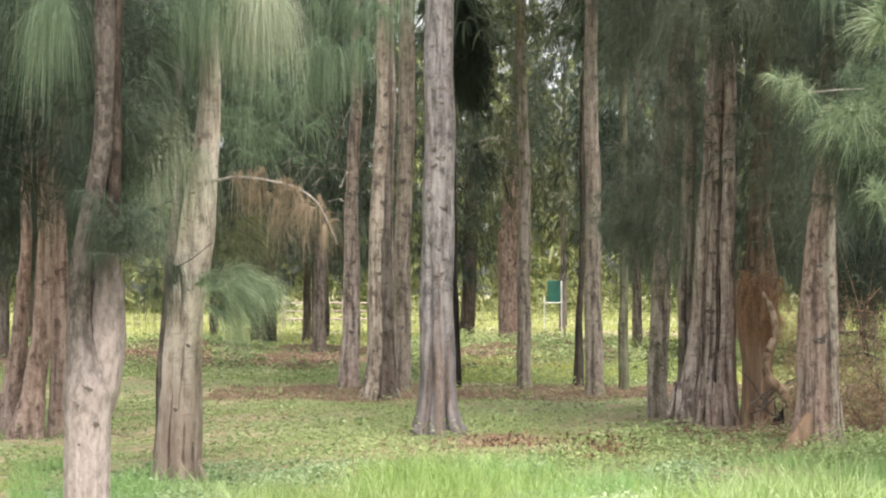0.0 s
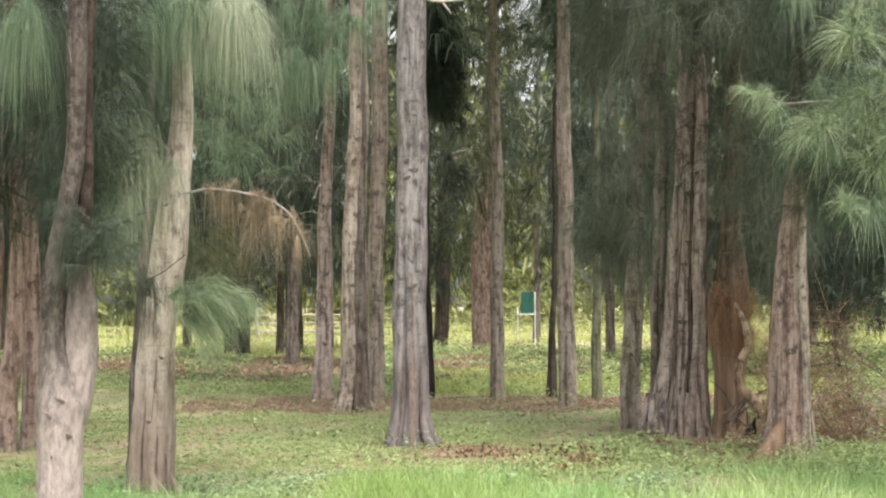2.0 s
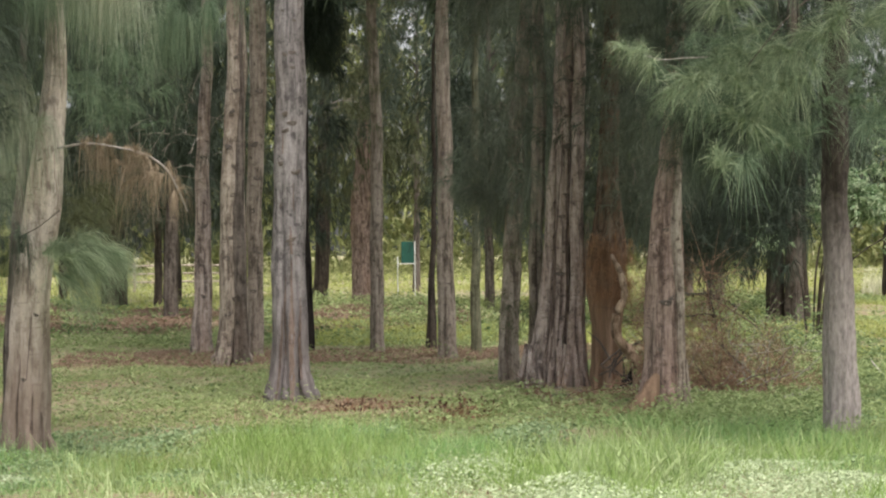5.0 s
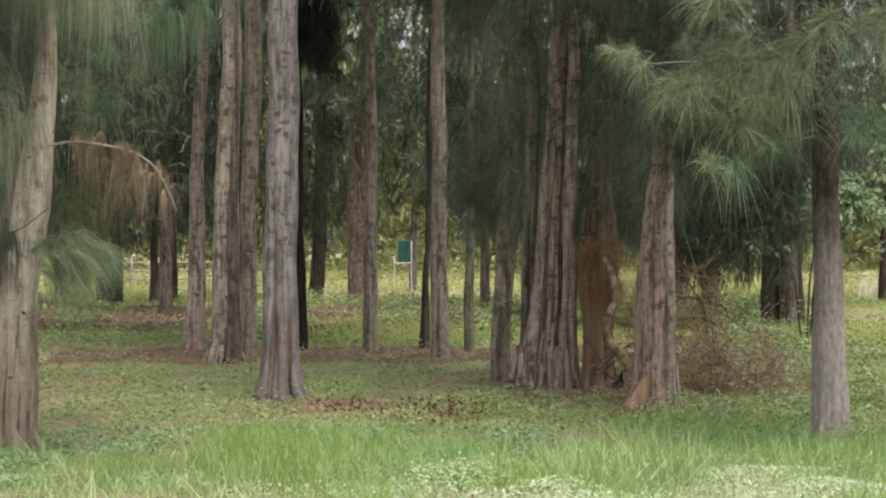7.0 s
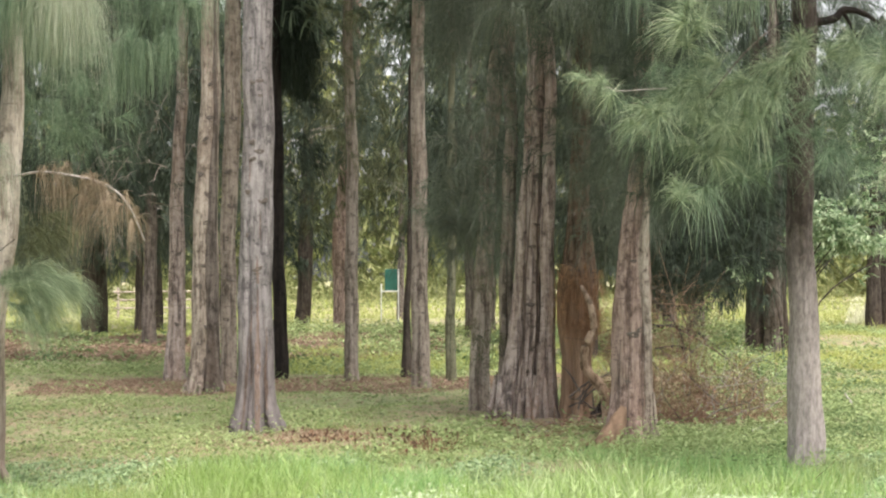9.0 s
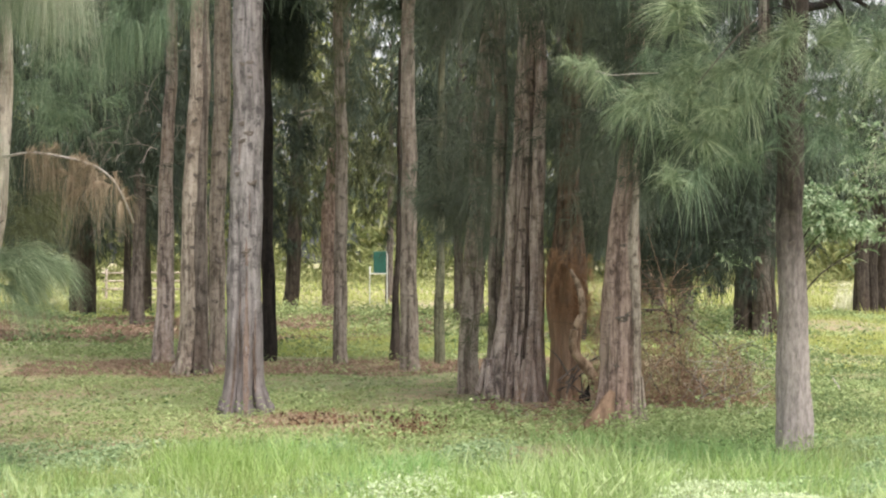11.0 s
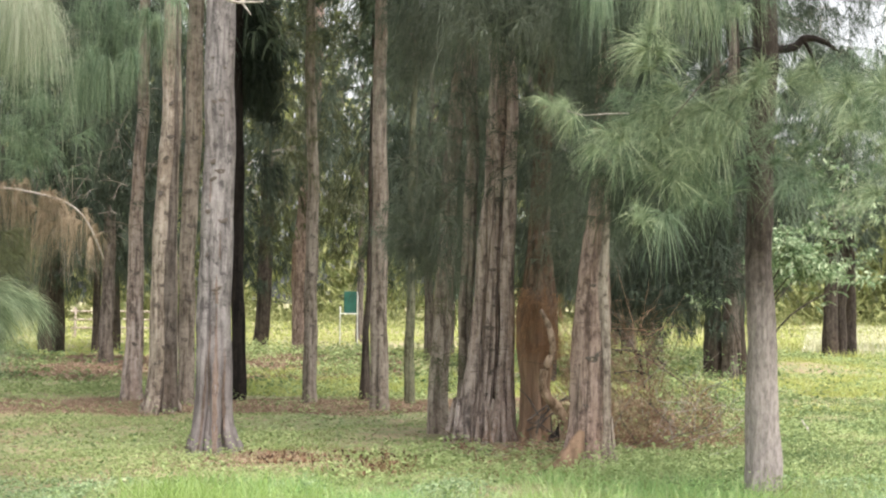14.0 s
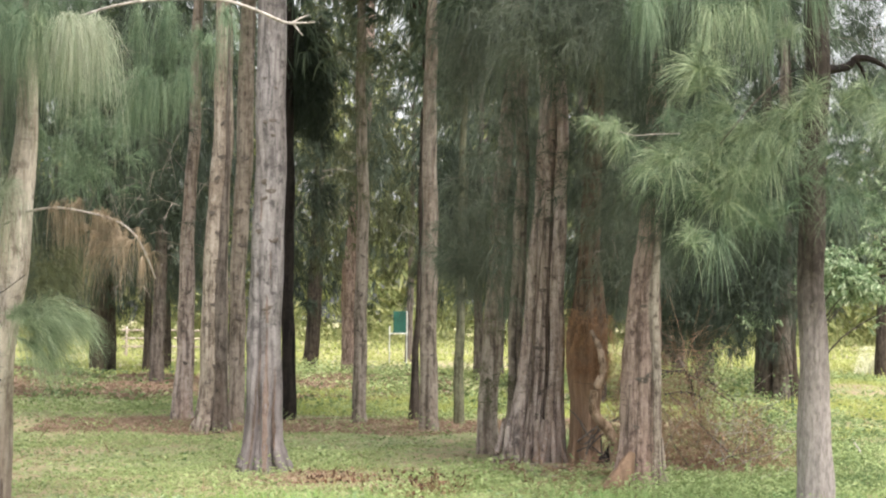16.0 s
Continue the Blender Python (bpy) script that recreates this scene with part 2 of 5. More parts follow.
FENCE_WOOD = plain("fence_wood", (0.28, 0.23, 0.19), (0.45, 0.40, 0.34), 0.8, 12)


def soil():
    m, nt, nodes, links, b = mat_base("soil_and_turf")
    tc = nodes.new("ShaderNodeTexCoord").outputs["Object"]
    big = noise_tex(nodes, links, tc, 0.35, 4, 0.6)
    midn = noise_tex(nodes, links, tc, 3.0, 5, 0.65)
    fine = noise_tex(nodes, links, tc, 45, 5, 0.7)
    earth = ramp(nodes, links, fine, [(0.3, (0.25, 0.20, 0.13)), (0.7, (0.47, 0.395, 0.27))])
    turf = ramp(nodes, links, fine, [(0.3, (0.17, 0.205, 0.095)), (0.7, (0.35, 0.385, 0.21))])
    f = mix(nodes, links, 0.5, big, midn)
    col = mix(nodes, links, ramp(nodes, links, f, [(0.45, (0, 0, 0)), (0.55, (1, 1, 1))]), earth, turf)
    mott = noise_tex(nodes, links, tc, 14, 5, 0.75)
    col = mix(nodes, links, 0.25, col, ramp(nodes, links, mott, [(0.38, (0.25, 0.22, 0.18)), (0.62, (1, 1, 1))]), "MULTIPLY")
    links.new(col, b.inputs["Base Color"])
    b.inputs["Roughness"].default_value, b.inputs["Specular IOR Level"].default_value = 0.95, 0.1
    bump = nodes.new("ShaderNodeBump")
    bump.inputs["Strength"].default_value, bump.inputs["Distance"].default_value = 0.6, 0.03
    links.new(fine, bump.inputs["Height"])
    links.new(bump.outputs["Normal"], b.inputs["Normal"])
    return m


SOIL = soil()

# ---------- mesh helpers ----------
def mesh_from(name, verts, tris, quads=None, smooth=False):
    me = bpy.data.meshes.new(name)
    nq = 0 if quads is None else len(quads)
    nt = 0 if tris is None else len(tris)
    loops = np.concatenate([a.ravel() for a in (quads, tris) if a is not None and len(a)]).astype(np.int32)
    starts = np.concatenate([np.arange(nq) * 4, nq * 4 + np.arange(nt) * 3]).astype(np.int32)
    me.vertices.add(len(verts))
    me.vertices.foreach_set("co", np.asarray(verts, np.float32).ravel())
    me.loops.add(len(loops))
    me.loops.foreach_set("vertex_index", loops)
    me.polygons.add(nq + nt)
    me.polygons.foreach_set("loop_start", starts)
    me.polygons.foreach_set("use_smooth", np.full(nq + nt, smooth))
    me.update(calc_edges=True)
    me.validate()
    return me


def thing(name, base, label, category, group="", kind=""):
    e = new(name)
    e.location = base
    e.empty_display_size = 0.2
    return tagged(e, label, category, group, kind)


def part(name, me, material, parent, label=""):
    ob = new(name, me)
    if not me.materials:
        me.materials.append(material)
    if parent is not None:
        ob.parent = parent
    return tagged(ob, label)


def unit(v):
    return v / np.maximum(np.linalg.norm(v, axis=-1, keepdims=True), 1e-9)


def strands(rng, o, d, length, droop, width, segs=3, tip=0.25):
    """Tapered narrow strands from o along d, bending down under their weight."""
    n = len(o)
    d = unit(d)
    side = unit(np.cross(d, rng.normal(size=(n, 3))))
    s = np.linspace(0, 1, segs + 1)
    L = np.broadcast_to(np.asarray(length, float), (n,))[:, None, None]
    G = np.broadcast_to(np.asarray(droop, float), (n,))[:, None, None]
    W = np.broadcast_to(np.asarray(width, float), (n,))[:, None, None]
    sv = s[None, :, None]
    c = o[:, None] + d[:, None] * L * sv * (1 - 0.4 * np.minimum(G, 1) * sv) + np.array([0, 0, -1.0]) * L * G * sv**1.8
    w = W * (1 - (1 - tip) * sv) * 0.5
    v = np.stack([c - side[:, None] * w, c + side[:, None] * w], 2).reshape(-1, 3)
    k = np.arange(segs)[None] * 2 + np.arange(n)[:, None] * 2 * (segs + 1)
    q = np.stack([k, k + 1, k + 3, k + 2], -1).reshape(-1, 4)
    return v, q


def merge(pieces):
    vs, qs, off = [], [], 0
    for v, q in pieces:
        vs.append(v)
        qs.append(q + off)
        off += len(v)
    return np.concatenate(vs), np.concatenate(qs)


def tufts(rng, centres, axes, n, length, spread, droop, width, twig=0.15, segs=3):
    """n strands round each centre, set along a short twig that points along its axis."""
    m = len(centres)
    o = np.repeat(centres, n, 0) + np.repeat(axes, n, 0) * (rng.random((m * n, 1)) * twig)
    d = np.repeat(unit(axes), n, 0) + spread * rng.normal(size=(m * n, 3))
    size = np.repeat(rng.uniform(0.75, 1.25, m), n)
    return strands(rng, o, d, length * size * rng.uniform(0.6, 1.15, m * n), droop * rng.uniform(0.7, 1.3, m * n), width, segs)


def lumps(p, seed, size):
    """A smooth random field about 0 over points p."""
    r = np.random.default_rng(seed)
    f = np.zeros(len(p))
    for _ in range(9):
        k = r.normal(size=3) / size * np.array([1, 1, 0.7])
        f += np.sin(p @ k + r.uniform(0, 6.28))
    return f / 3


def in_box(rng, n, x, y, z, seed=0, size=0.0, floor_=-0.2):
    """Random points of a rounded box; with a size, thinned into clumps with gaps."""
    out = []
    got = 0
    while got < n:
        u = rng.uniform(-1, 1, (n * 2, 3))
        u = u[(np.abs(u) ** 3).sum(1) < 1.0]
        p = np.array([(x[0] + x[1]) / 2, (y[0] + y[1]) / 2, (z[0] + z[1]) / 2]) + u * np.array([x[1] - x[0], y[1] - y[0], z[1] - z[0]]) / 2
        if size:
            p = p[lumps(p, seed, size) + 0.15 * rng.normal(size=len(p)) > floor_]
        out.append(p)
        got += len(p)
    return np.concatenate(out)[:n]


def tube(points, radii, around=7):
    """A tapered round stick along a smooth line."""
    p = np.asarray(points, float)
    r = np.asarray(radii, float)
    if len(r) != len(p):
        r = np.interp(np.linspace(0, 1, len(p)), np.linspace(0, 1, len(r)), r)
    t0 = np.arange(len(p))
    t1 = np.linspace(0, len(p) - 1, (len(p) - 1) * 4 + 1)
    pre = np.vstack([2 * p[0] - p[1], p, 2 * p[-1] - p[-2]])
    i = np.minimum(t1.astype(int), len(p) - 2)
    f = (t1 - i)[:, None]
    a, b, c, e = pre[i], pre[i + 1], pre[i + 2], pre[i + 3]
    q = 0.5 * (2 * b + (c - a) * f + (2 * a - 5 * b + 4 * c - e) * f**2 + (3 * b - a - 3 * c + e) * f**3)
    rr = np.interp(t1, t0, r)
    tan = unit(np.gradient(q, axis=0))
    ref = np.where(np.abs(tan[:, 2:3]) > 0.9, [[1.0, 0, 0]], [[0, 0, 1.0]])
    n1 = unit(np.cross(tan, ref))
    n2 = np.cross(tan, n1)
    ang = np.linspace(0, 2 * np.pi, around, endpoint=False)
    wob = 1 + 0.12 * np.sin(3 * ang[None] + 1.7 * np.arange(len(q))[:, None])
    v = q[:, None] + (n1[:, None] * np.cos(ang)[None, :, None] + n2[:, None] * np.sin(ang)[None, :, None]) * (rr[:, None] * wob)[..., None]
    idx = np.arange(len(q) * around).reshape(len(q), around)
    nx = np.roll(idx, -1, 1)
    quads = np.stack([idx[:-1], nx[:-1], nx[1:], idx[1:]], -1).reshape(-1, 4)
    v = v.reshape(-1, 3)
    tip = np.array([[idx[-1][j], idx[-1][(j + 1) % around], len(v)] for j in range(around)])
    return np.vstack([v, q[-1:] + tan[-1:] * rr[-1]]), tip, quads


def trunk_mesh(name, base, rows, top, seed, flutes=5, depth=0.10, upper=0.5, around=72):
    """A fluted bole. rows: height, x, radius; it tapers on to the height top. Coordinates are about the tree's base."""
    r_ = np.random.default_rng(seed)
    z, x, r = (np.array(c, float) for c in zip(*rows))
    z[0] = min(z[0], 0.0) - 0.12
    slope = (x[-1] - x[-2]) / max(z[-1] - z[-2], 0.3) * 0.4
    z = np.append(z, [z[-1] + (top - z[-1]) * 0.5, top])
    x = np.append(x, [x[-1] + slope * (z[-2] - z[-3]), x[-1] + slope * (top - z[-3])])
    r = np.append(r, [r[-1] * 0.62, r[-1] * 0.15])
    zz = np.concatenate([np.linspace(z[0], min(5.5, top * 0.5), 70), np.linspace(min(5.5, top * 0.5), top, 14)[1:]])
    xx, rr = np.interp(zz, z, x), np.interp(zz, z, r)
    ker = np.array([1, 2, 3, 2, 1]) / 9
    xx = np.convolve(np.pad(xx, 2, "edge"), ker, "valid")
    xx = xx + 0.011 * np.sin(zz * 2.1 + seed) + 0.007 * np.sin(zz * 5.3 + 2 * seed)
    low = np.exp(-np.maximum(zz, 0) / 0.75)
    a = np.linspace(0, 2 * np.pi, around, endpoint=False)
    ph = r_.uniform(0, 6.28, 6)
    twist = r_.uniform(-0.12, 0.12)
    aa = a[None] + twist * zz[:, None]
    wa = aa + 0.35 * np.sin(aa + ph[1]) + 0.18 * np.sin(2 * aa + ph[5])
    ridge = np.abs(np.sin(flutes * wa / 2 + ph[0])) ** 0.55 - 0.78 + 0.22 * np.cos(2 * aa + ph[1]) + 0.25 * np.abs(np.sin((flutes + 4) * wa / 2 + ph[2])) ** 0.5 - 0.18
    amp = depth * (upper + 2.9 * low)[:, None]
    lump = 0.045 * np.sin(2.7 * zz[:, None] + ph[5] + 3 * aa) * np.sin(1.3 * zz[:, None] + ph[3])
    small = lump + 0.018 * np.sin(13 * aa + ph[2] + 2.1 * zz[:, None]) + 0.014 * np.sin(19 * aa + ph[3] - 5.0 * zz[:, None]) + 0.02 * np.sin(4.3 * zz[:, None] + ph[4] + 2 * aa)
    rough = 0.010 * r_.normal(size=(len(zz), around))
    for _ in range(10):
        fa, fz = r_.integers(3, 18), r_.uniform(-22, 22)
        rough = rough + 0.011 * np.sin(fa * a[None] + fz * zz[:, None] + r_.uniform(0, 6.28))
    rad = rr[:, None] * (1 + amp * ridge + small + rough)
    across = rad * np.cos(a)
    wide, mid = (across.max(1) - across.min(1)) / 2, (across.max(1) + across.min(1)) / 2
    rad, xx = rad * (rr / wide)[:, None], xx - mid * rr / wide
    v = np.stack([xx[:, None] - base[0] + rad * np.cos(a), rad * np.sin(a), np.broadcast_to(zz[:, None], rad.shape)], -1).reshape(-1, 3)
    idx = np.arange(len(zz) * around).reshape(len(zz), around)
    nx = np.roll(idx, -1, 1)
    quads = np.stack([idx[:-1], nx[:-1], nx[1:], idx[1:]], -1).reshape(-1, 4)
    return mesh_from(name, v, None, quads, True)


def knot_mesh():
    """A healed branch scar: a lumpy ring round a sunken middle, facing -y."""
    v, n = [], 12
    for rad, out in ((1.15, -0.08), (0.8, 0.16), (0.5, 0.14), (0.25, -0.06)):
        for k in range(n):
            a = 2 * math.pi * k / n
            w = 1 + 0.15 * math.sin(3 * a + rad * 5)
            v.append((rad * w * math.cos(a), -out, rad * w * 0.6 * math.sin(a)))
    q = [[j * n + k, j * n + (k + 1) % n, (j + 1) * n + (k + 1) % n, (j + 1) * n + k] for j in range(3) for k in range(n)]
    v.append((0, 0.02, 0))
    t = [[3 * n + k, 3 * n + (k + 1) % n, 4 * n] for k in range(n)]
    me = mesh_from("knot", np.array(v), np.array(t), np.array(q), True)
    me.materials.append(SCAR)
    return me


KNOT = knot_mesh()
TREES = "grove of casuarina trees"


def add_knots(parent, base, y, rows, marks, seed):
    """marks: height and sideways place across the bole (-1 to 1), seen from the open side."""
    r_ = np.random.default_rng(seed)
    z, x, r = (np.array(c, float) for c in zip(*rows))
    skin = np.array([v.co for v in parent.data.vertices])
    for h, u, s in marks:
        cx, rad = np.interp(h, z, x), np.interp(h, z, r)
        ang = math.asin(max(-0.95, min(0.95, u)))
        ob = part("knot", KNOT, SCAR, parent)
        kx = cx - base[0] + rad * math.sin(ang) * 0.99
        ky = -rad * math.cos(ang) * 0.99 + y - base[1]
        near_by = skin[(np.abs(skin[:, 2] - h) < 0.06) & (np.abs(skin[:, 0] - kx) < 0.03)]
        if len(near_by):
            ky = near_by[:, 1].min() + 0.004
        ob.location = (kx, ky, h)
        ob.rotation_euler = (r_.uniform(-0.2, 0.2), r_.uniform(-0.6, 0.6), ang)
        ob.scale = (s * r_.uniform(0.9, 1.5), s, s * r_.uniform(0.8, 1.4))


def add_fissures(parent, base, rows, marks, seed):
    """Splits in the bark: slim dark strips that follow the skin, groove shade and brown stain put into their colour.
    marks: sideways place (-1 to 1), from, to, half width.
    """
    r_ = np.random.default_rng(seed + 40)
    z, x, r = (np.array(c, float) for c in zip(*rows))
    skin = np.array([v.co for v in parent.data.vertices])
    for u, z0, z1, w in marks:
        zz = np.linspace(z0, z1, max(6, int((z1 - z0) / 0.05)))
        kx = np.interp(zz, z, x) - base[0] + np.interp(zz, z, r) * u + np.cumsum(r_.normal(size=len(zz))) * 0.0025
        half = w * np.sin(np.linspace(0.9, 3.0, len(zz))) * r_.uniform(0.6, 1.2, len(zz)) + 0.001
        left, right = [], []
        for h, cx, e in zip(zz, kx, half):
            for side, out in ((-e, left), (e, right)):
                d = np.hypot((skin[:, 2] - h) * 0.6, skin[:, 0] - cx - side) + 10 * (skin[:, 1] > np.median(skin[:, 1]))
                out.append((cx + side, skin[np.argsort(d)[:4], 1].min() - 0.004, h))
        v = np.array([p for pair in zip(left, right) for p in pair])
        k = np.arange(len(zz) - 1) * 2
        part("fissure", mesh_from("fissure", v, None, np.stack([k, k + 1, k + 3, k + 2], 1), True), BARK_SPLIT_SHADED, parent)


def high_crown(rng, cx, cy, z0, z1, radius, n, material_width=0.05, strands_each=14, length=0.55, segs=2):
    """The crown of a tall casuarina: an open cone of drooping tufts on rising limbs."""
    h = rng.random(n) ** 0.85
    z = z0 + (z1 - z0) * h
    rr = radius * (np.sin(np.clip(h * 2.6 + 0.45, 0, math.pi)) ** 0.8 + 0.12) * np.sqrt(rng.random(n)) * rng.uniform(0.6, 1.15, n)
    a = rng.uniform(0, 6.283, n)
    c = np.stack([cx + rr * np.cos(a), cy + rr * np.sin(a), z + 0.25 * np.sin(3 * a)], 1)
    keep = lumps(c, int(rng.integers(1e6)), 0.9) > -0.55
    c, ax = c[keep], np.stack([np.cos(a), np.sin(a), np.full(n, 0.5)], 1)[keep]
    return tufts(rng, c, ax, strands_each, length, 0.55, 0.8, material_width, 0.2, segs)


def limbs(rng, parent, base, y, rows, top, z0, reach, n, mat=None):
    z, x, r = (np.array(c, float) for c in zip(*rows))
    for i in range(n):
        h = z0 + (top - z0) * (i + rng.random()) / n * 0.9
        cx = np.interp(h, z, x)
        a = rng.uniform(0, 6.283)
        le = reach * (1.1 - 0.8 * (h - z0) / max(top - z0, 1)) * rng.uniform(0.6, 1.0)
        p0 = np.array([cx - base[0], y - base[1], h])
        dr = np.array([math.cos(a), math.sin(a), 0])
        pts = [p0, p0 + dr * le * 0.45 + [0, 0, le * 0.32], p0 + dr * le + [0, 0, le * 0.42]]
        v, t, q = tube(pts, (0.045, 0.028, 0.01), 6)
        part("branch", mesh_from("branch", v, t, q, True), mat or BARK_DARK, parent)


def roots(rng, parent, base, y, x, r, n, mat):
    """Root flanges that run out from the foot of a bole into the ground."""
    for i in range(n):
        a = 6.283 * (i + 0.3 * rng.random()) / n
        d = np.array([math.cos(a), math.sin(a), 0])
        out = r * rng.uniform(1.15, 1.55)
        c = np.array([x - base[0], y - base[1], 0])
        pts = [c + d * r * 0.55 + [0, 0, 0.5], c + d * r * 0.85 + [0, 0, 0.2], c + d * (r + out) * 0.5 + [0, 0, 0.05], c + d * out + [0, 0, -0.05]]
        v, t, q = tube(pts, (r * 0.16, r * 0.24, r * 0.22, r * 0.08), 8)
        part("root", mesh_from("root", v, t, q, True), mat, parent)


def tree(label, y, stems, top, bark_mat, seed, crown=None, crown_mat=None, flutes=5, depth=0.10, knots=(), n_limbs=4, sprays=(), crown_n=340, n_roots=0, upper=0.5, fissures=()):
    """One casuarina. stems: lists of (height, x, radius) with a depth offset. crown: (from, radius)."""
    rng = np.random.default_rng(seed)
    base = (stems[0][1][0][1], y, 0.0)
    t = thing("casuarina_tree", base, label, "tree", TREES)
    boles = []
    for i, (dy, rows, *own) in enumerate(stems):
        me = trunk_mesh("trunk", base, rows, top * (1 - 0.12 * i), seed * 7 + i, flutes, depth, upper, around=60 if y < 21 else 36 if y < 30 else 20)
        if dy:
            me.transform(Matrix.Translation((0, dy, 0)))
        boles.append(part("trunk" if i == 0 else "stem", me, own[0] if own else bark_mat, t))
    for bole, (dy, rows_, *own) in zip(boles, stems) if n_roots else ():
        roots(rng, bole, base, y + dy, rows_[0][1], rows_[0][2] * 0.85, n_roots, own[0] if own else bark_mat)
    if knots:
        add_knots(boles[0], base, y + stems[0][0], stems[0][1], knots, seed)
    if fissures:
        add_fissures(boles[0], base, stems[0][1], fissures, seed)
    pieces = []
    rows = stems[0][1]
    if crown:
        z0, rad = crown
        limbs(rng, t, base, y, rows, top * 0.9, z0 + 0.4, rad * 0.8, n_limbs)
        pieces.append(high_crown(rng, rows[-1][1], y, z0, top + 0.6, rad, crown_n))
    if pieces:
        v, q = merge(pieces)
        part("crown", mesh_from("crown", v - np.array(base), None, q), crown_mat or NEEDLE, t)
    for name, mat, (v, q), *words in sprays:
        part(name, mesh_from(name, v - np.array(base), None, q), mat, t, words[0] if words else "")
    return t


def mass(seed, x, y, z, n, each, length, width, droop=0.9, spread=0.5, size=0.5, floor_=-0.15, segs=2):
    """A hanging mass of foliage in a rounded box."""
    rng = np.random.default_rng(seed)
    n, each, length, width = int(n * 2.4), int(each * 0.65), length * 0.8, width * 0.6
    droop, spread = droop * 0.85, spread * 1.35
    if y[0] > 15:
        each, width, segs = int(each * 0.52), width * 1.45, min(segs, 2)
    if y[0] > 30:
        each, width, segs = int(each * 0.7), width * 1.3, 1
    c = in_box(rng, n, x, y, z, seed, size, floor_)
    a = rng.uniform(0, 6.283, n)
    ax = np.stack([np.cos(a), np.sin(a), rng.uniform(0.1, 1.0, n)], 1)
    return tufts(rng, c, ax, each, length, spread, droop, width, 0.2, segs)


def plumes(seed, spots, n, length, width=0.0042, spread=0.5, droop=1.15, jitter=0.04, copies=1, aim=(0, 0, 0.75), segs=4):
    """Horse-tail tufts: needles rise from a twig end, part and hang straight down."""
    rng = np.random.default_rng(seed)
    c = np.repeat(np.array(spots, float), copies, 0)
    c = c + rng.normal(size=c.shape) * jitter
    ax = np.array(aim) + 0.22 * rng.normal(size=c.shape)
    return tufts(rng, c, ax, n, length, spread, droop, width, 0.16, segs)


def along(points, step):
    """Evenly spaced places on a polyline."""
    p = np.array(points, float)
    d = np.r_[0, np.cumsum(np.linalg.norm(np.diff(p, axis=0), axis=1))]
    t = np.arange(0, d[-1], step)
    return np.stack([np.interp(t, d, p[:, k]) for k in range(3)], 1)


# ---------- ground ----------
def ground_height(x, y):
    bank = 0.20 * np.exp(-(((y - 41) / 5.0) ** 2)) * (1 + 0.4 * np.sin(x * 0.7) + 0.3 * np.sin(x * 1.9 + 1))
    near = 0.018 * np.sin(x * 2.3 + y * 1.1) + 0.014 * np.sin(x * 4.1 - y * 3.3 + 1)
    return bank + near * np.exp(-((y - 18) / 22) ** 2) + 0.15 * np.sin(y * 0.05) * (y > 70)


def ground():
    ys = np.concatenate([np.linspace(-400, 6, 24), np.linspace(6.4, 34, 110), np.linspace(34.5, 60, 50), np.linspace(62, 200, 40), np.linspace(220, 1500, 14)])
    xs = np.concatenate([np.linspace(-900, -32, 16), np.linspace(-30, -7, 30), np.linspace(-6.8, 8, 90), np.linspace(8.4, 32, 34), np.linspace(36, 900, 16)])
    gx, gy = np.meshgrid(xs, ys)
    v = np.stack([gx, gy, ground_height(gx, gy)], -1).reshape(-1, 3)
    idx = np.arange(len(v)).reshape(gx.shape)
    q = np.stack([idx[:-1, :-1], idx[:-1, 1:], idx[1:, 1:], idx[1:, :-1]], -1).reshape(-1, 4)
    part("ground", mesh_from("ground", v, None, q, True), SOIL, None)
    tagged(bpy.data.objects["ground"], "earth and turf floor of the grove, running out to a meadow", "ground", kind="structure")


ground()


BARE_SPOTS = [(0.45, 16.7, 0.85, 0.9), (1.35, 15.4, 0.35, 0.4), (-2.9, 14.4, 0.55, 1.5), (2.9, 18.2, 0.9, 0.5)]


def scatter(rng, n, x, y, seed=0, size=0.0, floor_=-0.3, peak=None, clear=False):
    """Points on the ground; x grows with depth like a fan when given as factors of y."""
    out, got = [], 0
    while got < n:
        py = rng.uniform(y[0], y[1], n * 2) if peak is None else rng.triangular(y[0], peak, y[1], n * 2)
        px = rng.uniform(x[0], x[1], n * 2) * (py if x[1] < 1 else 1)
        p = np.stack([px, py, ground_height(px, py)], 1)
        if clear:
            for sx, sy, rx, ry in BARE_SPOTS:
                d = np.hypot((p[:, 0] - sx) / rx, (p[:, 1] - sy) / ry)
                p = p[d + 0.22 * rng.normal(size=len(p)) + 0.25 * lumps(p, 3, 0.3) > 0.85]
        if size:
            p = p[lumps(p, seed, size) + 0.35 * rng.normal(size=len(p)) > floor_]
        out.append(p)
        got += len(p)
    return np.concatenate(out)[:n]


def stuff(name, v, q, mat, label, category):
    ob = part(name, mesh_from(name, v, None, q), mat, None)
    return tagged(ob, label, category, kind="stuff")


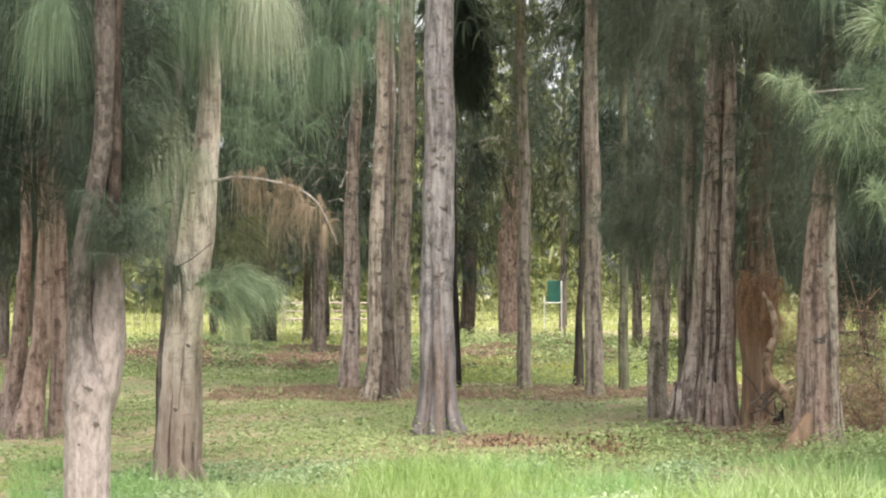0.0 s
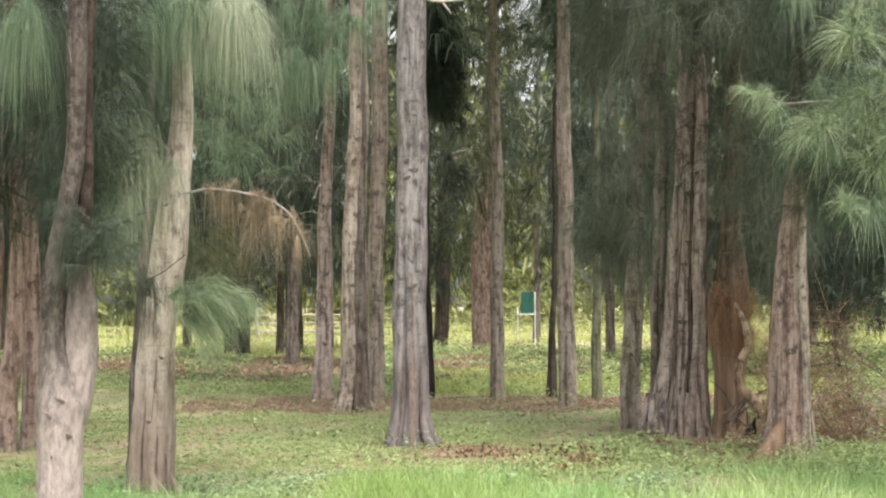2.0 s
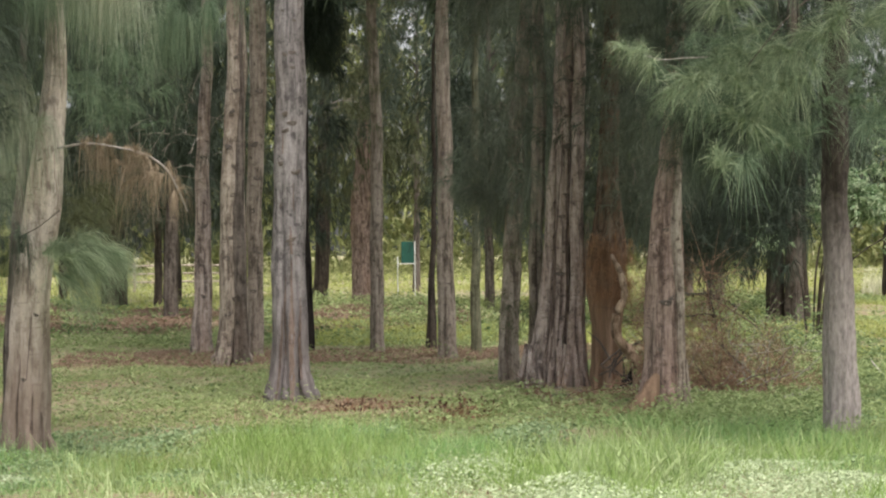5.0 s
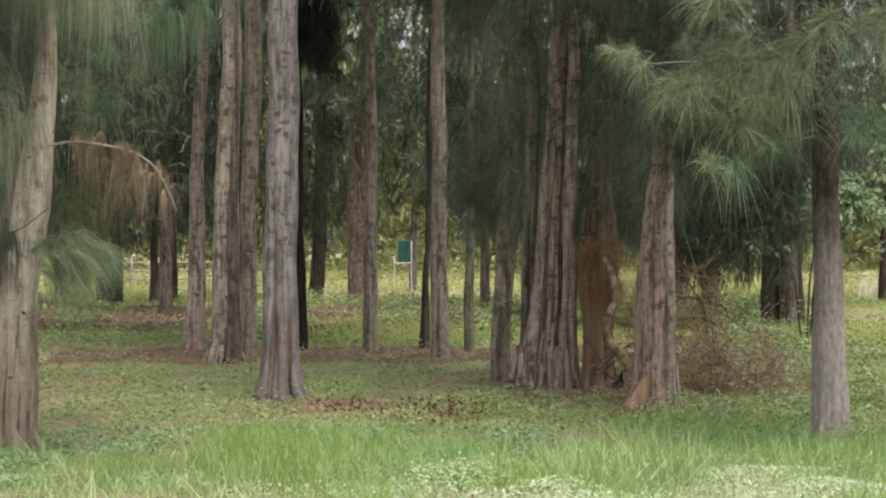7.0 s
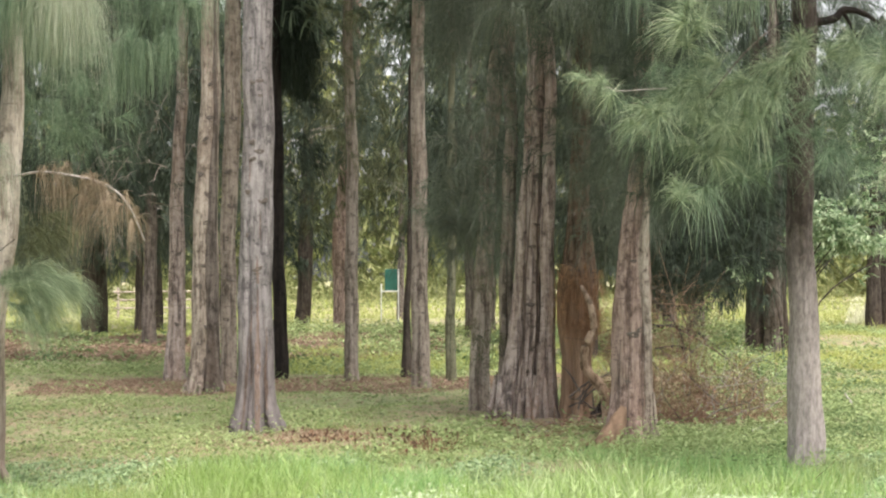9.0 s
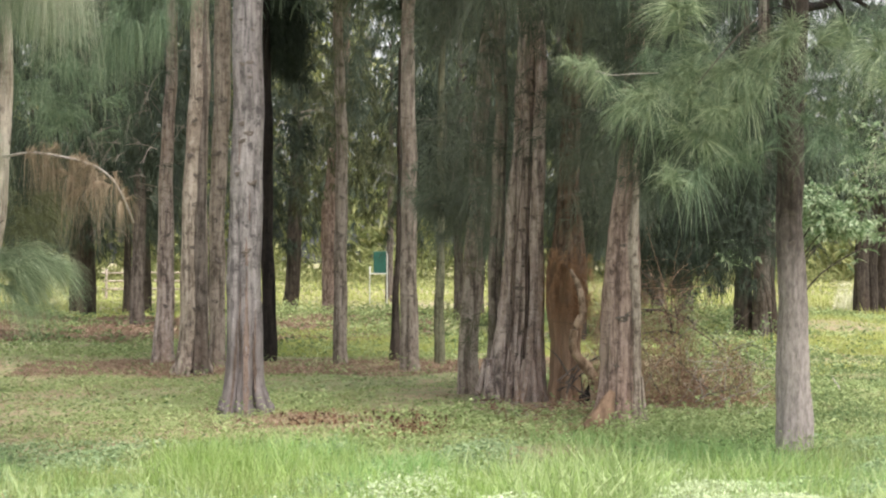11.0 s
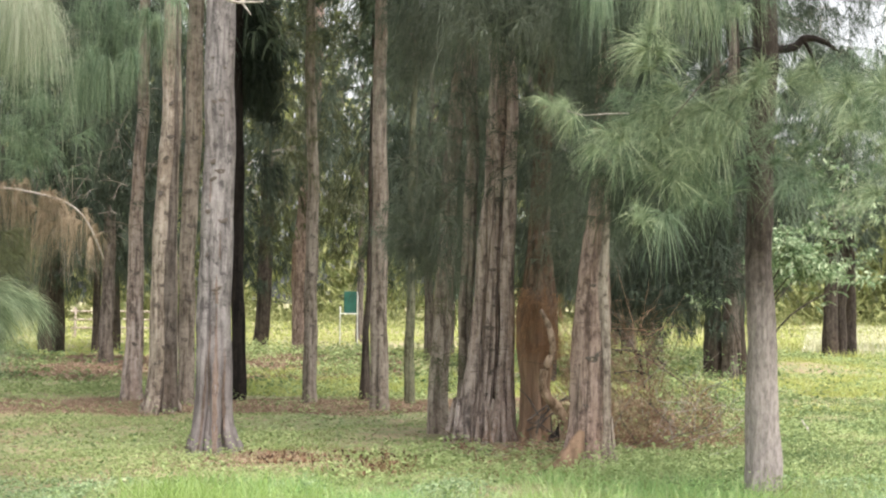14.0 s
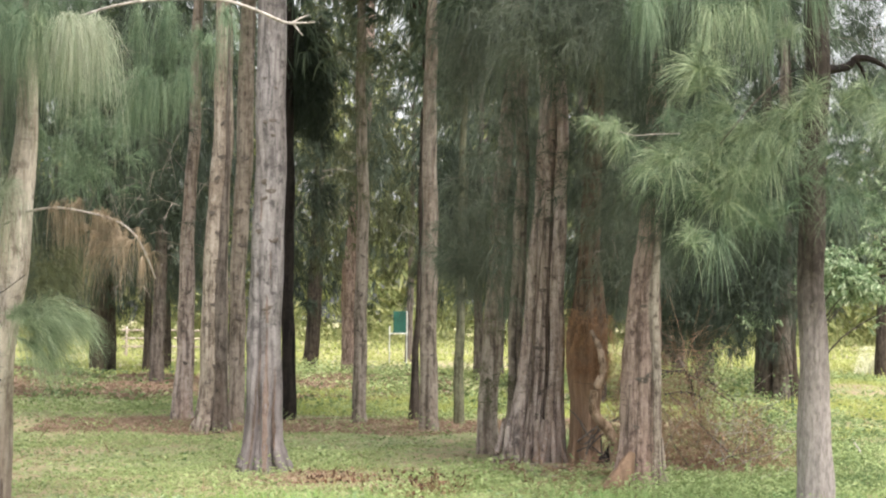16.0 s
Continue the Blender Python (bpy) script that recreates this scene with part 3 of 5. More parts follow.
def blades(seed, n, x, y, height, width, droop=0.5, lean=0.35, size=0.0, floor_=-0.3, segs=2, peak=None):
    rng = np.random.default_rng(seed)
    o = scatter(rng, n, x, y, seed, size, floor_, peak, True)
    d = np.array([0, 0, 1.0]) + lean * rng.normal(size=(n, 3)) * [1, 1, 0.2]
    tall = np.clip(0.75 + 0.5 * lumps(o, seed + 7, 0.45), 0.3, 1.5)
    return strands(rng, o - [0, 0, 0.01], d, height * tall * rng.uniform(0.45, 1.25, n), droop * rng.uniform(0.1, 1, n), width * rng.uniform(0.7, 1.3, n), segs, 0.1)


def leaves(seed, n, x, y, size_leaf, tall, clump=0.6, floor_=-0.3, slim=0.48):
    """Low leafy cover: small tilted pointed leaves a little above the ground."""
    rng = np.random.default_rng(seed)
    o = scatter(rng, n, x, y, seed, clump, floor_, None, slim > 0.2)
    hill = np.clip(lumps(o, seed + 5, max(clump, 0.3) * 0.6) * 0.8 + 0.45, 0.04, 1.7)
    o[:, 2] += rng.random(n) * tall * hill
    d = rng.normal(size=(n, 3)) * [1, 1, 0.35] + [0, 0, 0.3]
    return strands(rng, o, d, size_leaf * rng.uniform(0.6, 1.4, n), 0.3, size_leaf * slim * rng.uniform(0.7, 1.3, n), 1, 0.3)


def twiggery(seed, host, x, y, z, n, length, width, mat):
    """Bare, crooked twigs standing out among the foliage of a tree."""
    rng = np.random.default_rng(seed)
    c = in_box(rng, n, x, y, z)
    d = rng.normal(size=(n, 3)) * [1, 0.6, 0.7] + [0, 0, 0.2]
    base = np.array(host.location)
    for k in range(n):
        le = length * rng.uniform(0.5, 1.3)
        o, way = c[k : k + 1], d[k : k + 1]
        one = strands(rng, o, way, le, 0.35, width, 5, 0.4)
        forks = strands(rng, np.repeat(o + unit(way) * le * 0.42 - [0, 0, le * 0.06], 2, 0), np.repeat(way, 2, 0) + rng.normal(size=(2, 3)) * 0.9, le * 0.5, 0.5, width * 0.7, 4, 0.4)
        v, q = merge([one, forks])
        part("bare_twig", mesh_from("bare_twig", v - base, None, q), mat, host)

# ---------- trees of the front rows ----------
MAIN = [(0.0, -0.172, 0.275), (0.1, -0.171, 0.25), (0.22, -0.169, 0.228), (0.42, -0.168, 0.205), (0.65, -0.166, 0.192), (1.26, -0.160, 0.182), (2.22, -0.155, 0.173), (3.42, -0.140, 0.161), (4.62, -0.128, 0.152)]
tree("tall straight casuarina with grey fluted trunk and branch scars", 17.9, [(0, MAIN)], 15.5, BARK_GREY, 11, (6.2, 1.9), flutes=6, depth=0.34, upper=0.20, n_roots=7, fissures=[(0.12, 0.02, 1.5, 0.030), (0.62, 0.02, 1.1, 0.018), (-0.55, 0.05, 1.0, 0.014), (-0.22, 0.5, 1.4, 0.009), (0.1, 1.55, 1.85, 0.016), (0.3, 2.0, 2.3, 0.006), (-0.4, 2.6, 2.9, 0.006)],
     knots=[(3.66, 0.1, 0.035), (3.64, -0.35, 0.03), (3.50, 0.2, 0.022), (3.02, -0.3, 0.03), (2.92, 0.15, 0.035), (2.84, -0.25, 0.03), (2.50, -0.55, 0.03), (2.41, 0.5, 0.035), (2.40, 0.25, 0.025), (1.70, 0.1, 0.035), (1.66, 0.12, 0.03), (4.1, -0.5, 0.02), (4.0, 0.3, 0.018), (2.05, -0.6, 0.025)])

LT = [(0.0, -2.175, 0.192), (0.26, -2.167, 0.179), (0.70, -2.143, 0.163), (1.33, -2.101, 0.140), (1.95, -2.033, 0.145), (2.49, -1.977, 0.112), (3.03, -1.933, 0.085), (3.39, -1.920, 0.080)]
LT_BACK = [(0.0, -2.575, 0.070), (0.91, -2.552, 0.048), (1.71, -2.513, 0.055), (2.11, -2.471, 0.04)]
lt_fronds = [
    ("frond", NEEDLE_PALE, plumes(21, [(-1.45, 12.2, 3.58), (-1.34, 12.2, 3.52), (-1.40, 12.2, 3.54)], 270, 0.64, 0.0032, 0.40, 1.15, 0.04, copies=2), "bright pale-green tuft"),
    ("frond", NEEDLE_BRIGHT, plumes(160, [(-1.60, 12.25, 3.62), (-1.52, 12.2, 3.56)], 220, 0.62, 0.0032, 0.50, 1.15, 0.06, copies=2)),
    ("frond", NEEDLE_HALF_LIT, plumes(145, [(-1.84, 12.2, 3.66), (-1.72, 12.25, 3.58), (-1.95, 12.3, 3.60)], 220, 0.62, 0.0032, 0.46, 1.15, 0.06, copies=2)),
    ("frond", NEEDLE, plumes(161, [(-2.11, 12.6, 3.50), (-1.99, 12.6, 3.44), (-2.16, 12.6, 3.32)], 130, 0.62, 0.0042, 0.44, 1.15, 0.05, copies=2)),
    ("frond", NEEDLE_BRIGHT, plumes(22, [(-1.92, 13.0, 1.62), (-1.84, 12.95, 1.60), (-1.76, 12.95, 1.58), (-1.90, 12.95, 1.48), (-1.80, 12.95, 1.42), (-1.66, 12.95, 1.52)], 190, 0.40, 0.0036, 0.42, 0.62, 0.04, 3, (0.8, 0, 0.12))),
    ("frond", NEEDLE_OLIVE, plumes(163, [(-1.80, 13.1, 1.95), (-1.68, 13.1, 1.90), (-1.74, 13.1, 1.80)], 70, 0.30, 0.0038, 0.6, 0.7, 0.06, 2, (0.4, 0, 0.2))),
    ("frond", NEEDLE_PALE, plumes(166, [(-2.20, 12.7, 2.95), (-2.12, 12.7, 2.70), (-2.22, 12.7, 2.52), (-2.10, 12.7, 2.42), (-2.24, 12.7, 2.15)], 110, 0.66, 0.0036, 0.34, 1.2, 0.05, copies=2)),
    ("frond", NEEDLE_DEEP, merge([
        mass(23, (-2.80, -2.30), (12.5, 13.2), (2.5, 3.7), 60, 110, 0.55, 0.005, 1.1, 0.35, 0.0, segs=3),
        plumes(27, [(-2.22, 12.98, 1.60), (-2.30, 12.98, 1.52), (-2.02, 12.98, 1.56)], 55, 0.42, 0.0038, 0.28, 1.2, 0.05, copies=2)])),
    ("frond", NEEDLE_HALF_LIT, merge([
        mass(24, (-2.45, -1.50), (12.6, 13.1), (3.70, 4.6), 44, 110, 0.50, 0.005, 1.1, 0.4, 0.0, segs=3),
        mass(54, (-2.62, -2.24), (12.75, 13.1), (2.15, 3.2), 26, 100, 0.45, 0.005, 1.1, 0.3, 0.0, segs=3),
        plumes(25, [(-0.92, 13.5, 3.34), (-0.78, 13.5, 3.36), (-1.10, 13.5, 3.28)], 150, 0.52, 0.004, 0.34, 1.15, 0.05, 2),
        plumes(158, [(-0.70, 13.5, 3.86), (-0.48, 13.5, 3.86), (-0.92, 13.5, 3.86), (-1.05, 13.5, 3.78)], 130, 0.50, 0.004, 0.36, 1.1, 0.06, 2),
        ])),
    ("frond", NEEDLE_HALF_LIT, mass(26, (-2.05, -1.25), (14.4, 15.2), (2.6, 3.9), 30, 70, 0.45, 0.006, 1.0, 0.45, 0.0, segs=3)),
    ("withered_frond", NEEDLE_DEAD, merge([
        plumes(28, along([(-1.66, 13.25, 2.38), (-1.24, 13.25, 2.30), (-1.06, 13.25, 2.18)], 0.03), 34, 0.38, 0.0040, 0.28, 1.4, 0.05, 1, (0, 0, 0.25)),
        plumes(29, along([(-1.06, 13.25, 2.18), (-0.99, 13.25, 2.09), (-0.95, 13.25, 2.02)], 0.04), 44, 0.17, 0.004, 0.25, 1.5, 0.02, 1, (0, 0, 0.2))])),
    ("frond", NEEDLE_OLIVE, mass(30, (-2.0, -1.62), (14.2, 14.7), (1.75, 2.15), 16, 40, 0.32, 0.006, 0.8, 0.5, 0.0, segs=3)),
]
t_lt = tree("pale casuarina with drooping green fronds and a withered one", 13.4, [(0, LT), (1.6, LT_BACK, BARK_BROWN)], 13.0, BARK_CREAM, 12, (6.2, 1.5), flutes=5, depth=0.13, upper=0.15, n_roots=4, fissures=[(0.35, 0.0, 0.5, 0.012), (-0.30, 0.05, 0.8, 0.008), (0.72, 0.0, 0.35, 0.012), (0.05, 0.6, 1.2, 0.004)], sprays=lt_fronds,
            knots=[(1.1, 0.3, 0.02), (2.3, -0.3, 0.018), (0.6, -0.1, 0.02)])


def stick(name, pts, radii, mat, parent, base, label=""):
    v, t, q = tube(np.array(pts) - np.array(base), radii, 7)
    return part(name, mesh_from(name, v, t, q, True), mat, parent, label)


B = (-2.175, 13.4, 0)
stick("branch", [(-1.90, 13.3, 2.39), (-1.64, 13.25, 2.42), (-1.24, 13.25, 2.34), (-1.04, 13.25, 2.19), (-0.90, 13.25, 1.89)], (0.011, 0.009, 0.004), TWIG, t_lt, B, "bleached bare branch")
stick("branch", [(-1.95, 13.1, 3.9), (-1.62, 12.5, 3.67), (-1.46, 12.5, 3.75), (-1.18, 12.5, 3.85), (-0.85, 12.5, 3.91), (-0.44, 12.5, 3.92), (-0.20, 12.5, 3.87), (0.05, 12.5, 3.77), (0.14, 12.5, 3.76), (0.29, 12.5, 3.77)], (0.011, 0.010, 0.011, 0.013, 0.005), TWIG, t_lt, B, "bleached bare branch")
stick("twig", [(0.12, 12.5, 3.76), (0.19, 12.5, 3.80), (0.24, 12.5, 3.82)], (0.009, 0.004), TWIG, t_lt, B)
stick("twig", [(0.13, 12.5, 3.76), (0.17, 12.5, 3.71), (0.20, 12.5, 3.67)], (0.009, 0.004), TWIG, t_lt, B)
stick("twig", [(-2.48, 13.1, 1.73), (-2.23, 13.1, 1.70), (-2.06, 13.1, 1.75), (-1.86, 13.1, 1.90)], (0.006, 0.004), TWIG_DARK, t_lt, B)

FRONT_L = [(0.0, -2.18, 0.15), (0.30, -2.173, 0.134), (0.57, -2.165, 0.132), (0.94, -2.145, 0.137), (1.17, -2.202, 0.090), (1.37, -2.223, 0.070), (1.68, -2.221, 0.070), (1.88, -2.179, 0.062), (2.08, -2.143, 0.059), (2.35, -2.092, 0.060), (2.65, -2.091, 0.054), (3.06, -2.075, 0.064), (3.26, -2.060, 0.058)]
FRONT_R = [(0.0, -2.18, 0.05), (0.6, -2.165, 0.09), (0.93, -2.120, 0.125), (1.24, -2.085, 0.115), (1.54, -2.072, 0.095), (1.72, -2.07, 0.062), (1.9, -2.06, 0.045), (3.27, -2.004, 0.034)]
front_fronds = [
    ("frond", NEEDLE_HALF_LIT, plumes(31, [(-2.29, 9.8, 3.10), (-2.27, 9.8, 3.13), (-2.31, 9.82, 3.06)], 280, 0.50, 0.0028, 0.42, 1.25, 0.02)),
    ("frond", NEEDLE, plumes(159, [(-2.50, 9.9, 3.20), (-2.56, 9.9, 3.16)], 150, 0.50, 0.0036, 0.40, 1.25, 0.02)),
    # extra shade-coloured fronds, added to darken the space behind the fork
    ("frond", NEEDLE_DEEP, mass(144, (-2.16, -1.92), (10.4, 11.0), (2.2, 3.6), 30, 80, 0.34, 0.007, 1.0, 0.4, 0.0, segs=2)),
    ("frond", NEEDLE_DARK, mass(32, (-2.5, -2.12), (10.7, 11.4), (2.0, 3.4), 36, 90, 0.32, 0.005, 1.1, 0.35, 0.0, segs=3)),
    ("frond", NEEDLE_DEEP, mass(33, (-2.05, -1.80), (9.80, 9.98), (1.72, 2.0), 16, 90, 0.30, 0.0045, 1.1, 0.35, 0.0, segs=3)),
]
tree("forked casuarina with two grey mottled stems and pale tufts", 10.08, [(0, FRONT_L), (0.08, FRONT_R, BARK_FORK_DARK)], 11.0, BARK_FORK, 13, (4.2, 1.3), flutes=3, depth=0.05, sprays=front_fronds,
     knots=[(0.95, 0.05, 0.02), (0.86, -0.45, 0.02), (0.74, 0.45, 0.017), (0.62, -0.3, 0.012), (1.67, 0.1, 0.015), (2.2, 0.2, 0.012), (1.95, 0.15, 0.016), (2.7, -0.3, 0.01)], crown_n=120)

LC_A = [(0.0, -4.86, 0.19), (0.3, -4.81, 0.125), (1.02, -4.743, 0.093), (1.95, -4.672, 0.060)]
LC_B = [(0.0, -4.46, 0.24), (0.2, -4.40, 0.17), (0.47, -4.335, 0.130), (1.02, -4.269, 0.105), (1.92, -4.255, 0.080)]
LC_C = [(0.0, -4.177, 0.125), (1.00, -4.196, 0.095), (2.05, -4.178, 0.086)]
# the dark needle colour carries the canopy's shade on this foliage
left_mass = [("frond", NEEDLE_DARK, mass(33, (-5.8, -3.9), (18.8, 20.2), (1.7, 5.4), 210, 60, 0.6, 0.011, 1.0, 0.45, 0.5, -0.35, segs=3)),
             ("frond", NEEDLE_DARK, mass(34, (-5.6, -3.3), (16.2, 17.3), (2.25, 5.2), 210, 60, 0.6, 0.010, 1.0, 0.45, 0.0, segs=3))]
tree("many-stemmed casuarina with brown ridged bark", 17.9, [(-0.3, LC_B), (0.6, LC_A), (0.1, LC_C)], 13.0, BARK_RED, 14, (4.8, 2.0), flutes=4, sprays=left_mass)

LC2 = [(0.0, -1.644, 0.220), (0.2, -1.640, 0.170), (0.79, -1.625, 0.144), (2.14, -1.619, 0.121), (3.49, -1.586, 0.099), (4.40, -1.544, 0.094)]
tree("brown-barked casuarina beside a paler pair", 27.0, [(0, LC2)], 14.0, BARK_UMBER, 15, (5.4, 2.0), knots=[(1.4, -0.3, 0.04), (2.0, 0.3, 0.04), (0.9, 0.1, 0.03)])
LCL = [(0.0, -1.059, 0.255), (0.45, -1.046, 0.210), (1.67, -1.044, 0.192), (3.31, -1.001, 0.153), (4.29, -0.966, 0.143), (5.36, -0.965, 0.125)]
# brown stem laid over the right side of the pale bole
LCL_B = [(0.0, -0.975, 0.155), (0.5, -0.955, 0.115), (1.67, -0.95, 0.10), (2.6, -0.93, 0.07), (3.31, -0.91, 0.045), (4.29, -0.89, 0.03), (5.36, -0.88, 0.02)]
tree("casuarina with pale flaking bark, brown down its right side", 24.5, [(0, LCL), (-0.13, LCL_B, BARK_BROWN)], 15.0, BARK_PALE, 16, (6.8, 1.9), n_roots=7, flutes=5, depth=0.13,
     knots=[(3.9, 0.1, 0.05), (3.6, -0.2, 0.035), (3.1, -0.6, 0.05), (2.8, 0.3, 0.05), (2.4, 0.0, 0.05), (2.1, 0.5, 0.05), (1.8, 0.2, 0.06), (1.5, -0.4, 0.05), (1.2, 0.45, 0.05), (0.9, 0.3, 0.045), (0.7, -0.3, 0.04), (4.4, 0.3, 0.05)])
LCR = [(0.0, -0.763, 0.135), (0.4, -0.762, 0.120), (2.10, -0.755, 0.117), (3.38, -0.718, 0.123), (4.66, -0.686, 0.127)]
tree("slim casuarina with knotted tan bark", 25.6, [(0, LCR)], 14.0, BARK_BUFF, 17, (6.9, 1.7), knots=[(3.2, -0.2, 0.05), (2.7, 0.3, 0.05), (2.2, -0.3, 0.05), (1.6, 0.2, 0.05), (1.0, -0.2, 0.05), (4.0, 0.3, 0.05)])
BEHIND = [(0.0, 0.018, 0.115), (2.09, -0.031, 0.104), (4.0, -0.06, 0.10)]
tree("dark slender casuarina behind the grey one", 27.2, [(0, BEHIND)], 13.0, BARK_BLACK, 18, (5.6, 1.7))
THIN = [(0.0, 1.098, 0.130), (0.2, 1.10, 0.112), (1.68, 1.127, 0.102), (3.90, 1.122, 0.090), (5.24, 1.074, 0.080)]
tree("slender casuarina with brown knotted trunk", 26.6, [(0, THIN)], 13.5, BARK_TAN, 19, (6.0, 1.5), knots=[(2.6, 0.1, 0.04), (2.0, -0.3, 0.04), (1.2, 0.2, 0.03)])
T5 = [(0.0, 2.065, 0.180), (0.18, 2.065, 0.141), (1.66, 2.06, 0.120), (3.32, 2.047, 0.112), (4.56, 2.04, 0.100)]
tree("straight casuarina with speckled tan bark", 24.8, [(0, T5)], 14.0, BARK_BUFF, 20, (6.3, 1.7), knots=[(0.5, 0.2, 0.025), (0.8, -0.2, 0.025), (1.1, 0.3, 0.025), (1.4, 0.0, 0.025), (2.0, -0.2, 0.03), (2.6, 0.2, 0.03), (3.0, -0.3, 0.03), (3.6, 0.1, 0.03), (0.3, -0.1, 0.02)])
T5B = [(0.0, 1.985, 0.100), (0.78, 2.01, 0.060), (1.6, 2.04, 0.045), (3.93, 2.07, 0.03)]
tree("thin dark casuarina sapling behind a tan one", 27.0, [(0, T5B)], 9.5, BARK_DARK, 21, (5.6, 1.1), crown_n=110)
THIN2 = [(0.0, 2.636, 0.090), (2.11, 2.643, 0.061), (4.0, 2.66, 0.055)]
tree("thin greenish casuarina sapling", 26.2, [(0, THIN2)], 9.0, BARK_MOSS, 22, (5.0, 1.1), crown_n=110)

CL0 = [(0.0, 2.45, 0.150), (0.4, 2.455, 0.122), (0.96, 2.465, 0.115), (1.63, 2.49, 0.110), (2.99, 2.57, 0.10), (4.00, 2.65, 0.09), (5.03, 2.73, 0.075)]
grey_mass = [("frond", NEEDLE_HAZE, mass(35, (1.85, 2.95), (19.6, 21.6), (1.75, 5.6), 150, 60, 0.55, 0.011, 1.0, 0.5, 0.45, -0.3, segs=3)),
             ("frond", NEEDLE_HAZE, mass(52, (2.1, 2.66), (18.0, 18.6), (1.75, 4.3), 34, 55, 0.5, 0.009, 1.0, 0.5, 0.4, -0.3, segs=3)),
             ("frond", NEEDLE_OLIVE, mass(36, (2.25, 2.55), (19.2, 19.8), (0.35, 1.6), 16, 30, 0.4, 0.008, 0.8, 0.5, 0.0, segs=3))]
tree("casuarina half hidden in grey-green foliage", 20.3, [(0, CL0)], 13.0, BARK_PALE, 23, (5.3, 1.9), sprays=grey_mass, knots=[(1.3, 0.2, 0.03), (0.9, -0.2, 0.03)])
CL_A = [(0.0, 2.604, 0.200), (0.34, 2.657, 0.130), (0.98, 2.742, 0.092), (1.62, 2.788, 0.080), (2.91, 2.899, 0.070), (3.88, 2.918, 0.062)]
CL_B = [(0.0, 2.824, 0.155), (0.5, 2.86, 0.110), (0.99, 2.891, 0.092), (1.62, 2.905, 0.090), (2.90, 2.970, 0.082), (3.85, 3.000, 0.072)]
CL_C = [(0.0, 3.02, 0.170), (0.5, 3.055, 0.115), (0.99, 3.070, 0.092), (1.62, 3.085, 0.084), (2.88, 3.105, 0.076), (3.83, 3.115, 0.068)]
CL_D = [(0.0, 2.66, 0.12), (0.97, 2.672, 0.085), (1.76, 2.69, 0.08), (3.2, 2.72, 0.075)]
top_mass = [("frond", NEEDLE_DEEP, mass(162, (2.2, 3.3), (17.5, 18.2), (2.7, 4.3), 16, 55, 0.5, 0.008, 0.9, 0.5, 0.35, -0.1, segs=3)),
            ("frond", NEEDLE_DEEP, mass(37, (2.2, 3.9), (17.6, 18.6), (4.25, 5.8), 90, 65, 0.6, 0.010, 1.0, 0.45, 0.4, -0.35, segs=3)),
            ("frond", NEEDLE_DEEP, mass(170, (2.2, 3.5), (16.8, 17.4), (4.0, 4.9), 46, 60, 0.5, 0.009, 1.0, 0.5, 0.0, segs=3)),
            ("frond", NEEDLE_HAZE, mass(38, (1.9, 3.4), (15.6, 16.5), (3.95, 4.9), 40, 65, 0.6, 0.009, 1.0, 0.45, 0.0, segs=3))]
# last stem is a dark core; gap shade between stems is in its bark
tree("massive casuarina of fused stems with deep furrows", 19.1, [(0, CL_B), (0.05, CL_A), (-0.08, CL_C), (0.4, CL_D, BARK_BUFF), (0.35, [(0.0, 2.95, 0.2), (1.0, 2.98, 0.16), (3.8, 3.05, 0.12)], BARK_DARK)], 15.0, BARK_UMBER, 24, (5.8, 2.2), flutes=5, depth=0.30, upper=0.8, fissures=[(-0.75, 0.0, 3.2, 0.012), (0.72, 0.0, 3.4, 0.012), (-0.1, 0.2, 1.6, 0.006), (0.35, 0.0, 0.9, 0.005)], n_roots=8, sprays=top_mass, knots=[(2.75, 0.1, 0.045), (1.3, -0.3, 0.04), (3.5, 0.0, 0.04), (0.8, 0.3, 0.03), (1.55, 0.4, 0.028), (1.95, -0.2, 0.03), (2.2, 0.3, 0.026), (0.55, -0.3, 0.026), (3.1, -0.3, 0.03), (1.05, 0.1, 0.022)])

TW1 = [(0.0, 3.40, 0.24), (0.3, 3.40, 0.18), (0.7, 3.38, 0.17), (1.1, 3.39, 0.22), (1.5, 3.40, 0.23), (1.9, 3.42, 0.17), (2.4, 3.44, 0.12)]
FUZZ = np.random.default_rng(61).uniform((3.16, 18.60, 0.95), (3.60, 18.68, 1.62), (60, 3))
rt_mass = [("fibre", FIBRE, plumes(50, FUZZ, 26, 0.26, 0.005, 0.45, 1.0, 0.03), "shaggy rust-coloured fibre"),
           ("frond", NEEDLE_DEEP, mass(39, (3.25, 4.9), (19.2, 20.8), (1.75, 5.2), 200, 60, 0.55, 0.010, 1.0, 0.45, 0.45, -0.4, segs=3)),
           ("frond", NEEDLE_HAZE, mass(40, (3.15, 4.2), (17.4, 18.4), (1.85, 4.4), 120, 55, 0.5, 0.008, 1.0, 0.45, 0.0, segs=3))]
t_tw = tree("russet casuarina stump with shaggy orange bark", 18.9, [(0, TW1)], 8.0, BARK_RUSSET, 25, (4.8, 1.6), flutes=7, depth=0.35, sprays=rt_mass, crown_n=120)
